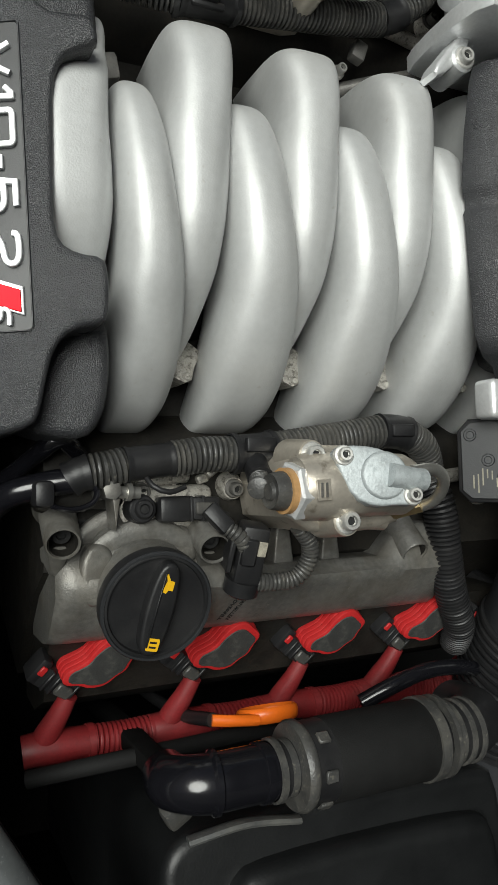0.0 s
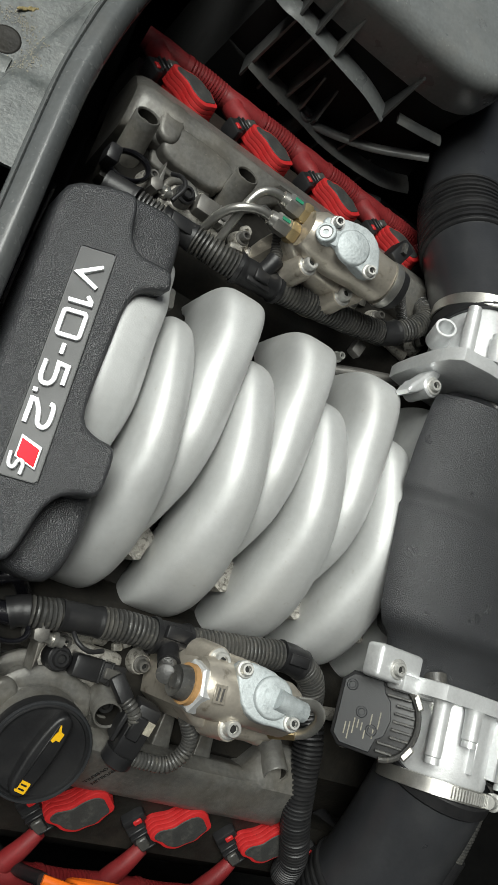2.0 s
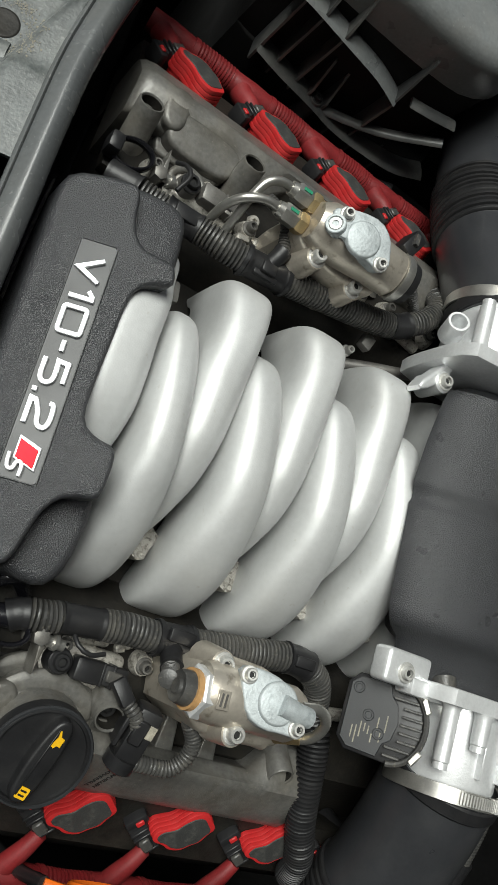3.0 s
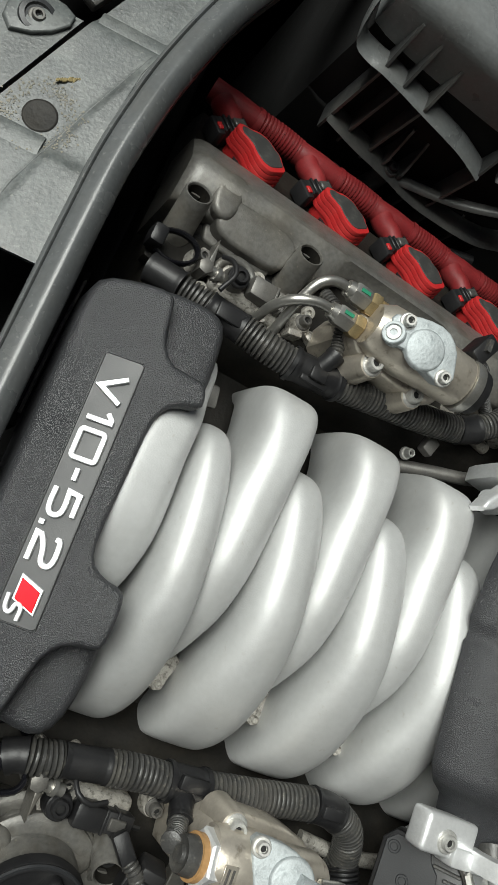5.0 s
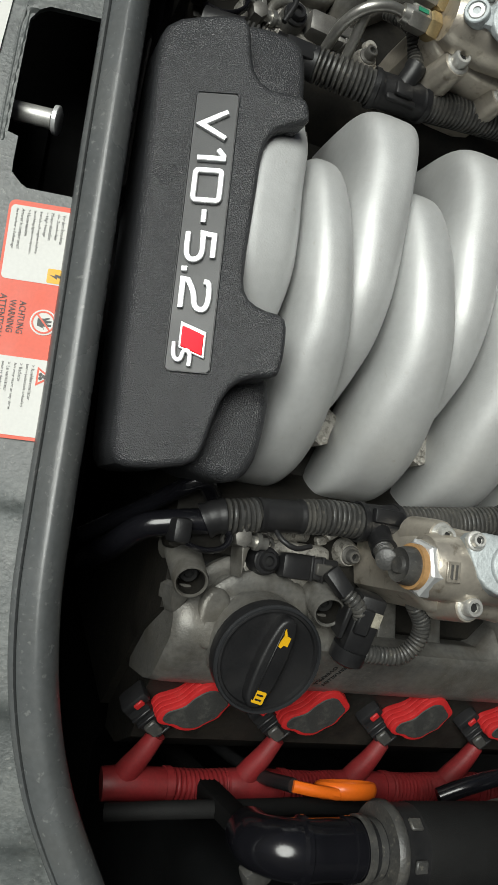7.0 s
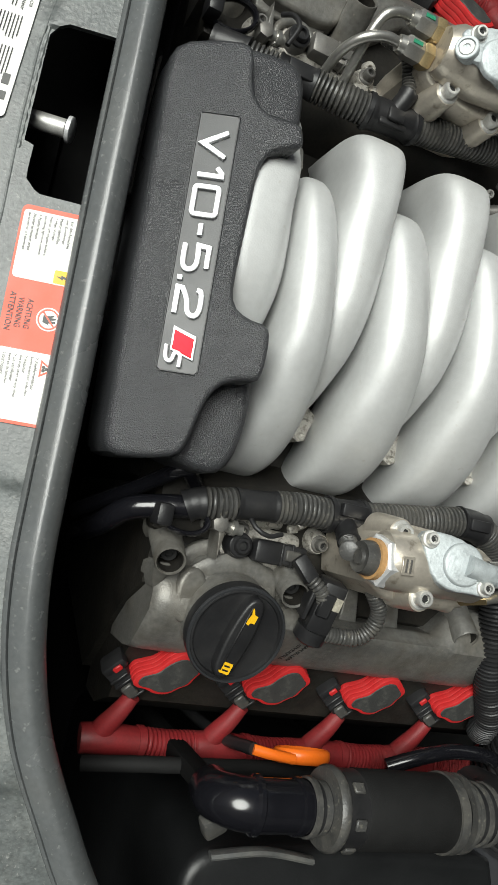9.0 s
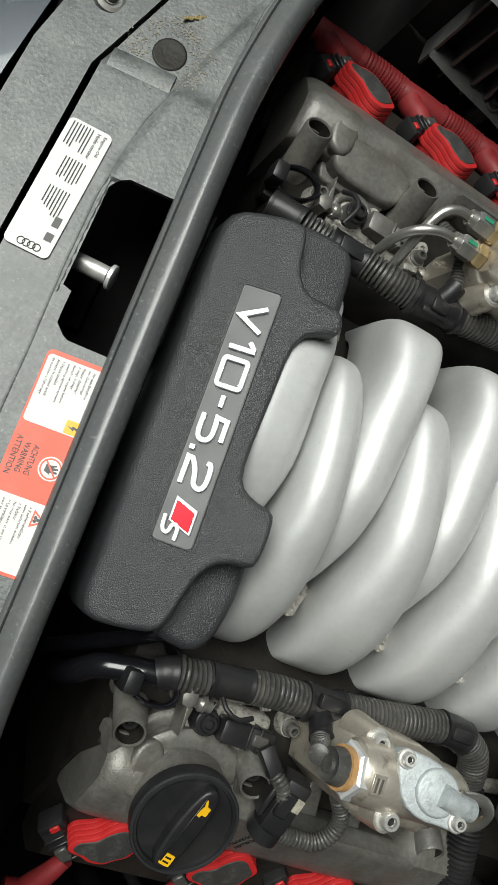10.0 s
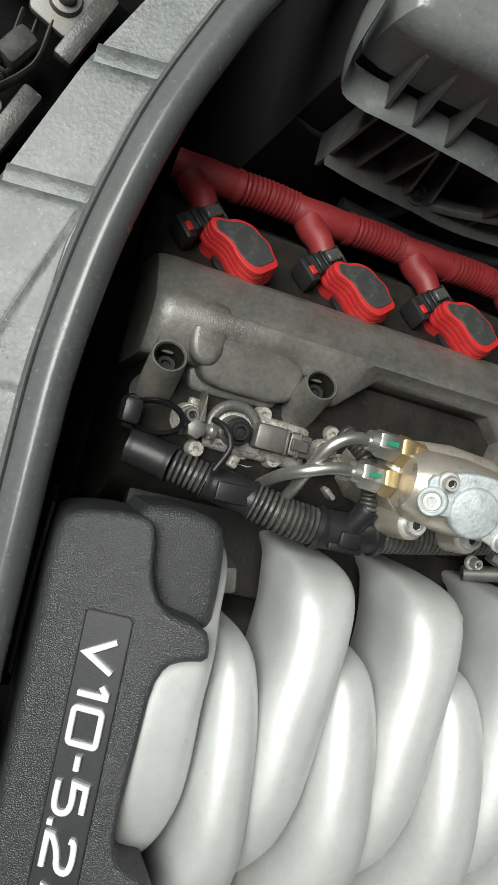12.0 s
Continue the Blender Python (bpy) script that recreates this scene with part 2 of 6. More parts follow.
def lathe(profile, axis_from, axis_to, n=24, bm=None):
    """Turned shape: profile rows (distance along the axis, radius)."""
    bm = bm or bmesh.new()
    a = Vector(axis_from)
    t = (Vector(axis_to) - a).normalized()
    u = t.orthogonal().normalized()
    v = t.cross(u)
    rings = []
    for h, r in profile:
        if r < 1e-6:
            rings.append([bm.verts.new(a + t * h)])
        else:
            rings.append([bm.verts.new(a + t * h + (u * math.cos(2 * math.pi * k / n) + v * math.sin(2 * math.pi * k / n)) * r) for k in range(n)])
    for p, q in zip(rings, rings[1:]):
        for k in range(n):
            f = [p[k % len(p)], p[(k + 1) % len(p)], q[(k + 1) % len(q)], q[k % len(q)]]
            f = list(dict.fromkeys(f))
            if len(f) > 2:
                bm.faces.new(f)
    return bm


def box(size, m=None, bevel=0.0, seg=2, bm=None, taper=1.0):
    """A box with rounded edges, centred in x and y, from z = 0 up; taper shrinks its top."""
    b2 = bmesh.new()
    x, y, z = size[0] / 2, size[1] / 2, size[2]
    vs = [b2.verts.new((i * x * (taper if k else 1), j * y * (taper if k else 1), k * z)) for k in (0, 1) for i, j in ((-1, -1), (1, -1), (1, 1), (-1, 1))]
    for f in ((3, 2, 1, 0), (4, 5, 6, 7), (0, 1, 5, 4), (1, 2, 6, 5), (2, 3, 7, 6), (3, 0, 4, 7)):
        b2.faces.new([vs[i] for i in f])
    if bevel:
        bmesh.ops.bevel(b2, geom=b2.edges[:], offset=bevel, segments=seg, profile=0.5, affect='EDGES', clamp_overlap=True)
    if m is not None:
        b2.transform(m)
    if bm is None:
        return b2
    return merge(bm, b2)


def merge(bm, other):
    me = bpy.data.meshes.new("tmp")
    other.to_mesh(me)
    other.free()
    bm.from_mesh(me)
    bpy.data.meshes.remove(me)
    return bm


def slab(outline, top, depth, bevel=0.0, seg=3, m=None):
    """A plate from an outline in x and y; top: a height or f(x, y); depth: how far its sides go down; its upper rim is rounded."""
    bm = bmesh.new()
    f = top if callable(top) else (lambda x, y: top)
    up = [bm.verts.new((x, y, f(x, y))) for x, y in outline]
    face = bm.faces.new(up)
    low = [bm.verts.new((x, y, f(x, y) - depth)) for x, y in outline]
    n = len(up)
    for i in range(n):
        bm.faces.new((up[(i + 1) % n], up[i], low[i], low[(i + 1) % n]))
    bm.faces.new(low[::-1])
    bmesh.ops.recalc_face_normals(bm, faces=bm.faces)
    if bevel:
        bmesh.ops.bevel(bm, geom=list(face.edges), offset=bevel, segments=seg, profile=0.5, affect='EDGES', clamp_overlap=True)
    if m is not None:
        bm.transform(m)
    return bm


def rounded(w, h, r, seg=4, cx=0.0, cy=0.0):
    out = []
    for qx, qy, a in ((1, 1, 0), (-1, 1, 90), (-1, -1, 180), (1, -1, 270)):
        for i in range(seg + 1):
            w2 = radians(a + 90 * i / seg)
            out.append((cx + qx * (w / 2 - r) + r * math.cos(w2), cy + qy * (h / 2 - r) + r * math.sin(w2)))
    return out


def smooth_outline(pts, rounds=2):
    """Cuts the corners of a closed outline."""
    for _ in range(rounds):
        out = []
        for i, p in enumerate(pts):
            q = pts[(i + 1) % len(pts)]
            out += [(p[0] * 0.75 + q[0] * 0.25, p[1] * 0.75 + q[1] * 0.25), (p[0] * 0.25 + q[0] * 0.75, p[1] * 0.25 + q[1] * 0.75)]
        pts = out
    return pts


def glyph(text, width, height, depth, m):
    """Letters as a solid mesh, fitted to width and height about the origin, then placed by m."""
    c = bpy.data.curves.new("glyph", 'FONT')
    c.body, c.size, c.extrude, c.resolution_u, c.offset = text, 1.0, 0.5, (8 if depth > 0.001 else 2), (0.002 if depth > 0.001 else 0.0)
    o = new("glyph", c)
    bpy.context.view_layer.update()
    me = bpy.data.meshes.new_from_object(o.evaluated_get(bpy.context.evaluated_depsgraph_get()))
    bpy.data.objects.remove(o), bpy.data.curves.remove(c)
    bm = bmesh.new()
    bm.from_mesh(me)
    bpy.data.meshes.remove(me)
    xs, ys = [v.co.x for v in bm.verts], [v.co.y for v in bm.verts]
    w, h = max(xs) - min(xs), max(ys) - min(ys)
    sx, sy = width / w, (height / h if height else width / w)
    for v in bm.verts:
        v.co = Vector(((v.co.x - (min(xs) + max(xs)) / 2) * sx, (v.co.y - (min(ys) + max(ys)) / 2) * sy, v.co.z * depth))
    bm.transform(m)
    return bm


def bolt(at, axis, r, h, parent, name="bolt", mat=None, label="", washer=True):
    """A socket-head bolt; the socket is a recess in its own darker part."""
    a, t = Vector(at), Vector(axis).normalized()
    prof = [(-0.002, 0.0), (-0.002, r * 1.45), (0.0, r * 1.45), (0.0008, r * 1.3)] if washer else [(-0.002, 0.0), (-0.002, r)]
    prof += [(0.0009, r), (h - 0.0012, r), (h, r * 0.86), (h, r * 0.56), (h - 0.0028, r * 0.5), (h - 0.0028, 0.0)]
    b = part(name, lathe(prof, a, a + t, 18), mat or M_bolt, parent, label)
    part("socket", lathe([(h - 0.0027, r * 0.49), (h - 0.0024, r * 0.3), (h - 0.0024, 0.0)], a, a + t, 6), M_socket, b, "dark star socket")
    return b

FAR = Matrix.Identity(4)
NEAR = Matrix.Translation((0.037, 0, 0)) @ Matrix.Diagonal((1, -1, 1, 1))


def at(m, *p):
    return m @ Vector(p)


# ---------------------------------------------------------------- setting
def structure(name, bm, mat, label, category):
    return tagged(part(name, bm, mat), label, category, kind="structure")


structure("ground", box((60, 60, 0.1), pose(0, 0, -0.95)), material("concrete", (0.3, 0.29, 0.27), 0.8, 0, 0.2, 3, 0.3, 60), "grey concrete ground under the car", "ground")
# bay surfaces carry the shade of the depth in their colour
structure("bay_floor", box((0.95, 1.5, 0.02), pose(0.16, 0, -0.45)), M_bay, "undertray beneath the engine, coloured black for the bay's shade", "undertray")
structure("wall_rear", box((0.02, 1.5, 0.62), pose(0.62, 0, -0.43)), M_bay, "firewall behind the engine, coloured black for the bay's shade", "wall")
structure("wall_far", box((0.95, 0.02, 0.5), pose(0.15, 0.74, -0.43)), M_bay, "inner wing wall, coloured black for the bay's shade", "wall")
# unseen wall, closer and taller than its opposite; it blocks low light
structure("wall_near", box((0.95, 0.02, 0.66), pose(0.15, -0.60, -0.43)), M_bay, "inner wing wall, coloured black for the bay's shade", "wall")
structure("wall_front", box((0.02, 1.5, 0.44), pose(-0.33, 0, -0.43)), M_bay, "radiator support wall under the front panel, coloured black for shade", "wall")

# the raised bonnet, hinged behind the engine
structure("bonnet_underside", box((0.03, 1.5, 1.25), pose(0.74, 0, 0.12, 0, -24, 0), 0.01), M_bay, "black lined underside of the raised bonnet", "bonnet")

# added wall, out of view, that blocks the sky on the near side
structure("shade_wall", box((5.0, 0.1, 3.0), pose(0, -1.0, -0.9)), material("dark_shade_wall", (0.06, 0.058, 0.055), 0.85, 0, 0.2, 3), "unseen dark wall added close beside the car to block light", "wall")

# ---------------------------------------------------------------- front panel
SEAL = [(-0.60, -0.005), (-0.52, -0.065), (-0.43, -0.126), (-0.389, -0.150), (-0.34, -0.176), (-0.29, -0.192), (-0.239, -0.2), (-0.186, -0.202),
        (-0.131, -0.203), (-0.057, -0.205), (0.02, -0.207), (0.08, -0.208), (0.143, -0.209), (0.19, -0.209), (0.23, -0.206), (0.276, -0.2),
        (0.339, -0.186), (0.391, -0.168), (0.44, -0.146), (0.52, -0.095), (0.60, -0.035)]


def along(rows, y):
    for (a, p), (b, q) in zip(rows, rows[1:]):
        if y <= b:
            t = max(0.0, (y - a) / (b - a))
            return p + (q - p) * t
    return rows[-1][1]


def panel_z(x, y):
    """Height of the moulded front panel: it falls towards the front, with low steps across and a fold along the seal."""
    z = 0.055 + 0.25 * (x + 0.22)
    for a, h in ((0.178, -0.003), (0.286, -0.006), (0.366, -0.005), (-0.19, -0.003), (-0.30, -0.006), (-0.37, -0.005)):
        t = (abs(y) - abs(a)) / 0.008
        if a * y > 0:
            z += h / (1 + math.exp(-max(-30, min(30, t * 4))))
    fold = along(SEAL, y) - 0.014 - 0.042 * max(0.0, min(1.0, (0.285 - y) / 0.18))
    if y > 0.10:
        z += 0.0025 / (1 + math.exp(-max(-30, min(30, (x - fold) / 0.0008))))
    return z


OUTER = [(-0.62, -0.08), (-0.45, -0.185), (-0.37, -0.228), (-0.29, -0.262), (-0.17, -0.300), (-0.1, -0.304), (0.0, -0.306), (0.174, -0.299),
         (0.285, -0.261), (0.368, -0.230), (0.45, -0.188), (0.62, -0.09)]


def front_panel():
    bm = bmesh.new()
    ys = sorted(set([round(-0.6 + 0.006 * i, 4) for i in range(201)] + [round(s * a + d, 4) for s in (1, -1) for a in (0.178, 0.286, 0.366, 0.19, 0.30, 0.37) for d in (-0.006, -0.003, -0.0015, 0.0, 0.0015, 0.003, 0.006)] + [-0.008, 0.105, 0.022, 0.1]))
    cols = []
    for y in ys:
        x0, x1 = along(OUTER, y), along(SEAL, y) + 0.006
        inside = -0.0081 < y < 0.1051
        left = (-0.2615 if y > 0.0225 else -0.2555) if inside else x0 + (x1 - x0) * 0.5
        right = -0.2155 if inside else x0 + (x1 - x0) * 0.85
        if inside:
            left += 0.010 * max(0.0, 1 - min(y + 0.008, 0.105 - y) / 0.010) ** 2
        xs = [x0 + (left - x0) * i / 14 for i in range(14)] + [left + (right - left) * i / 12 for i in range(12)] + [right + (x1 - right) * i / 8 for i in range(9)]
        cols.append([bm.verts.new((x, y, panel_z(x, y))) for x in xs])
    for (y0, a), (y1, b) in zip(zip(ys, cols), zip(ys[1:], cols[1:])):
        for i in range(len(a) - 1):
            if -0.0082 < y0 and y1 < 0.1052 and 14 <= i < 26:
                continue
            bm.faces.new((a[i], b[i], b[i + 1], a[i + 1]))
    ext = bmesh.ops.extrude_face_region(bm, geom=bm.faces[:])
    for v in ext["geom"]:
        if isinstance(v, bmesh.types.BMVert):
            v.co.z -= 0.004
    e = thing("lock_carrier_cover", (-0.25, 0, 0.04), "dusty grey moulded plastic cover over the radiator support", "panel")
    part("cover_panel", bm, M_panel, e)
    # inner edge of the latch opening
    rim = tube([(-0.2635, 0.018, 0.043), (-0.2635, 0.06, 0.043), (-0.2625, 0.102, 0.0435)], lambda s, t: 0.0016 + 0.0003 * math.sin(s * 700), 8)
    part("opening_edge", rim, M_panel, e, "frayed edge of the opening")
    # round dished mark and moulding lines
    part("dished_mark", lathe([(0.0004, 0.0118), (0.0009, 0.011), (0.0009, 0.010), (0.0005, 0.006), (0.0003, 0.0)], (-0.262, 0.201, panel_z(-0.262, 0.201)), (-0.262 - 0.25, 0.201, 1 + panel_z(-0.262, 0.201)), 28), M_grimeshade, e, "round dark dished mark")
    # fold along the seal and raised ribs across the panel
    FOLD = [(-0.125, -0.263), (-0.022, -0.264), (0.035, -0.266), (0.09, -0.266), (0.147, -0.259), (0.168, -0.253), (0.22, -0.237), (0.268, -0.2215), (0.285, -0.216)]
    FLAP = [(-0.30, -0.203), (-0.205, -0.2065), (-0.129, -0.2105), (-0.05, -0.2135), (0.108, -0.2185), (0.165, -0.2205), (0.213, -0.2215), (0.263, -0.2185), (0.32, -0.204)]
    for line, lo, hi, rad in ((FOLD, -0.12, 0.28, 0.0009), (FLAP, -0.28, 0.014, 0.0005), (FLAP, 0.106, 0.31, 0.0005)):
        ys = [lo + (hi - lo) * i / 60 for i in range(61)]
        part("crease", sweep(bmesh.new(), [Vector((along(line, y), y, panel_z(along(line, y), y) - 0.0002)) for y in ys], lambda s, t: (0.0006, rad), 8, side=(0, 0, 1)), M_panel, e, "sharp moulded fold")
    for a in (0.178, 0.286, 0.366):
        x0, x1 = along(OUTER, a) + 0.003, along(SEAL, a) - 0.010
        if a < 0.2 and a > 0:
            x1 = along(FOLD, a) - 0.002
        part("panel_rib", sweep(bmesh.new(), [Vector((x0 + (x1 - x0) * i / 8, a, panel_z(x0 + (x1 - x0) * i / 8, a + 0.004 * (1 if a > 0 else -1)))) for i in range(9)], lambda s, t: (0.0026, 0.0105), 14, side=(0, 0, 1), shape=2), M_panel, e, "low rib across the panel")
    rnd = random.Random(4)
    flecks = bmesh.new()
    for k in range(520):
        a, r, s = rnd.uniform(0, 6.283), abs(rnd.gauss(0.0215, 0.0035)), rnd.uniform(0.0002, 0.0008)
        x, y = -0.262 + r * math.cos(a), 0.201 + r * math.sin(a)
        flecks.faces.new([flecks.verts.new((x + s * math.cos(w) * rnd.uniform(0.5, 1.3), y + s * math.sin(w), panel_z(x, y) + 0.0006)) for w in (0.3, 1.4, 2.6, 3.9, 5.2)])
    part("dried_dirt", flecks, M_stain, e, "pale flecks of dried dirt")
    crumb = bmesh.new()
    for k in range(9):
        merge(crumb, box((0.0035, 0.0022, 0.0016), pose(-0.262 + 0.0013 * k + rnd.uniform(-0.001, 0.001), 0.229 + 0.0012 * k + rnd.uniform(-0.001, 0.001), panel_z(-0.258, 0.233) + 0.0002, rnd.uniform(-20, 20), rnd.uniform(-20, 20), rnd.uniform(0, 90)), 0.0005, 1))
    part("dirt_crumb", crumb, M_crumb, e, "small tan crumb of dirt")
    return e


front_panel()


def seal():
    e = thing("bonnet_seal", (-0.2, 0, 0.05), "long grey rubber bulb seal along the front panel edge", "seal")
    pts = spline([(x, y, 0.0615 - 0.02 * max(0, abs(y) - 0.26)) for y, x in SEAL], 0.006)
    part("bulb", sweep(bmesh.new(), pts, lambda s, t: (0.0122, 0.0124), 20, side=(0, 0, 1), shape=1.45), M_seal, e)
    off = spline([(x - 0.0125, y, 0.0615 - 0.02 * max(0, abs(y) - 0.26)) for y, x in SEAL], 0.006)
    part("lip", sweep(bmesh.new(), off, lambda s, t: (0.006, 0.0022), 8, side=(0, 0, 1)), M_seal, e, "thin grey sealing lip")
    inn = spline([(x + 0.0115, y, 0.050 - 0.02 * max(0, abs(y) - 0.26)) for y, x in SEAL], 0.006)
    part("clamp_strip", sweep(bmesh.new(), inn, lambda s, t: (0.010, 0.0016), 8, side=(0, 0, 1)), M_rubber, e, "dusty clamping strip of the seal")
    return e


seal()


def outer_tray():
    """Lower trim in front of the cover, with a dark gap, then the painted bumper edge."""
    e = thing("grille_trim", (-0.32, 0, 0.02), "dusty grey plastic trim in front of the panel", "trim")
    bm = bmesh.new()
    rows = [(-0.42, -0.215, -0.262), (-0.30, -0.2625, -0.318), (-0.17, -0.297, -0.342), (0.0, -0.311, -0.352), (0.172, -0.304, -0.343), (0.225, -0.286, -0.333), (0.283, -0.267, -0.322)]
    a = [bm.verts.new((x1, y, panel_z(x1, y) - 0.004)) for y, x1, x0 in rows]
    b = [bm.verts.new((x0, y, panel_z(x0, y) - 0.004)) for y, x1, x0 in rows]
    for i in range(len(rows) - 1):
        bm.faces.new((b[i], b[i + 1], a[i + 1], a[i]))
    ext = bmesh.ops.extrude_face_region(bm, geom=bm.faces[:])
    for v in ext["geom"]:
        if isinstance(v, bmesh.types.BMVert):
            v.co.z -= 0.012
    part("trim_panel", bm, M_panel, e)
    for x, y, r in ((-0.311, 0.223, 0.0075), (-0.293, 0.268, 0.0085), (-0.30, -0.23, 0.0075)):
        z = panel_z(x, y) - 0.004
        part("washer", lathe([(0, r * 1.6), (0.0022, r * 1.5), (0.0028, r * 1.1), (0.001, r), (0.001, 0)], (x, y, z), (x, y, 1), 24), M_plate if y > 0.25 else M_oldsteel, e, "round fastener washer")
        bolt((x, y, z + 0.001), (0, 0, 1), r * 0.55, 0.004, e, "trim_screw", M_oldsteel)
    # raised island round the far screw
    isl = slab(smooth_outline([(-0.312, 0.247), (-0.316, 0.288), (-0.285, 0.292), (-0.268, 0.278), (-0.285, 0.256)], 1), lambda x, y: panel_z(x, y) - 0.001, 0.006, 0.002)
    part("screw_island", isl, M_panel, e)
    b = thing("bumper_skin", (-0.45, 0, 0), "dark blue painted bumper edge beyond the trim", "bumper")
    bm = bmesh.new()
    ys = [-0.75 + 0.05 * i for i in range(31)]
    grid = [[bm.verts.new((-0.357 + 0.30 * y * y - d, y, 0.012 - 0.9 * d * d - 0.25 * d)) for d in (0, 0.01, 0.05, 0.12, 0.2, 0.28)] for y in ys]
    for p, q in zip(grid, grid[1:]):
        for i in range(5):
            bm.faces.new((p[i], q[i], q[i + 1], p[i + 1]))
    ext = bmesh.ops.extrude_face_region(bm, geom=bm.faces[:])
    for v in ext["geom"]:
        if isinstance(v, bmesh.types.BMVert):
            v.co.z -= 0.01
    part("skin", bm, M_blue, b)
    structure("front_cavity", box((0.34, 1.4, 0.02), pose(-0.34, 0, -0.06)), M_bay, "cavity floor behind the grille, coloured black for its shade", "floor")


outer_tray()


def bonnet_latch():
    e = thing("bonnet_latch", (-0.27, 0.35, 0.0), "greasy steel bonnet latch in a black opening", "latch")
    d = Vector((0.36, 0.93, 0)).normalized()
    for c in ((-0.285, 0.315), (-0.25, 0.392)):
        m = Matrix.Translation((c[0], c[1], 0.036)) @ Euler((0, 0, math.atan2(d.y, d.x))).to_matrix().to_4x4()
        part("mounting_plate", slab(rounded(0.034, 0.028, 0.005), 0.003, 0.004, 0.0008, m=m), M_oldsteel, e)
        part("washer", lathe([(0.002, 0.0), (0.002, 0.0095), (0.0055, 0.0085), (0.006, 0.006), (0.006, 0)], (c[0], c[1], 0.037), (c[0], c[1], 1), 24), M_oldsteel, e)
        bolt((c[0], c[1], 0.043), (0, 0, 1), 0.0052, 0.005, e, "latch_bolt", M_oldsteel, washer=False)
    for k, (dx, dz) in enumerate(((-0.010, 0.034), (0.006, 0.034), (-0.002, 0.028))):
        p0, p1 = Vector((-0.279 + dx, 0.333, dz)), Vector((-0.260 + dx, 0.378, dz))
        mid = (p0 + p1) / 2 + Vector((0.006, -0.004, 0.004))
        part("latch_claw", tube([p0, mid, p1], lambda s, t: (0.006, 0.0014), 8, side=(0, 0, 1)), M_oldsteel, e)
    for k in range(4):
        c = Vector((-0.283 + 0.0035 * k * 0.36, 0.330 + 0.0032 * k, 0.036))
        ringpts = [c + Vector((0.009 * math.cos(a), 0.003 * math.cos(a), 0.008 * math.sin(a))) for a in [radians(20 * i) for i in range(18)]]
        part("spring_coil", sweep(bmesh.new(), ringpts, 0.0012, 6), M_oldsteel, e)
    for c, l in (((-0.262, 0.318), 0.045), ((-0.236, 0.383), 0.048)):
        m = Matrix.Translation((c[0], c[1], 0.030)) @ Euler((0, 0, math.atan2(d.y, d.x))).to_matrix().to_4x4()
        part("guide_bar", box((l, 0.012, 0.010), m, 0.002), M_rubber, e)
    part("catch_block", box((0.022, 0.014, 0.02), pose(-0.268, 0.357, 0.026, 0, 0, 60), 0.004), M_pad, e)
    # black stands in for the shade at the bottom of the opening
    part("backing_plate", box((0.07, 0.16, 0.004), pose(-0.27, 0.35, 0.006, 0, 0, -20)), M_bay, e)
    s = thing("latch_cable", (-0.225, 0.43, 0.03), "ribbed black bonnet cable sleeve", "cable")
    part("sleeve", tube([(-0.243, 0.402, 0.033), (-0.222, 0.43, 0.036), (-0.2, 0.465, 0.036)], ribbed(0.007, 0.003, 0.0015), 12, 0.0006), M_rubber, s)
    c = thing("wing_bracket", (-0.29, 0.41, 0.03), "pale grey plastic bracket beside the latch", "bracket")
    part("bracket_plate", slab(rounded(0.07, 0.06, 0.012), 0, 0.006, 0.002, m=pose(-0.292, 0.432, 0.042, 0, 0, -25)), M_panel, c)


bonnet_latch()

# pin seen inside the opening
pin = thing("striker_pin", (-0.24, 0.045, 0.02), "pale steel striker pin in the panel opening", "pin")
part("shaft", lathe([(0, 0), (0, 0.0062), (0.026, 0.0062), (0.0265, 0)], (-0.262, 0.049, 0.022), (-0.229, 0.046, 0.034), 20), M_bolt, pin)
part("pin_head", lathe([(0, 0), (0, 0.0088), (0.0025, 0.0088), (0.003, 0.008), (0.003, 0.0)], (-0.2365, 0.0467, 0.0315), (-0.229, 0.046, 0.034), 24), M_alu, pin, "flat steel pin head")
part("pin_bracket", box((0.012, 0.05, 0.06), pose(-0.266, 0.049, -0.035), 0.002), M_bay, pin)
part("holder", box((0.03, 0.06, 0.012), pose(-0.25, 0.049, -0.04), 0.002), M_bay, pin)

# ---------------------------------------------------------------- stickers
def panel_pose(x, y, turn=-90.0, lift=0.0):
    """Frame lying on the front panel: text runs towards -y, its top towards the engine."""
    return Matrix.Translation((x, y, panel_z(x, y) + lift)) @ Euler((0, -math.atan(0.25), 0)).to_matrix().to_4x4() @ Euler((0, 0, radians(turn))).to_matrix().to_4x4()


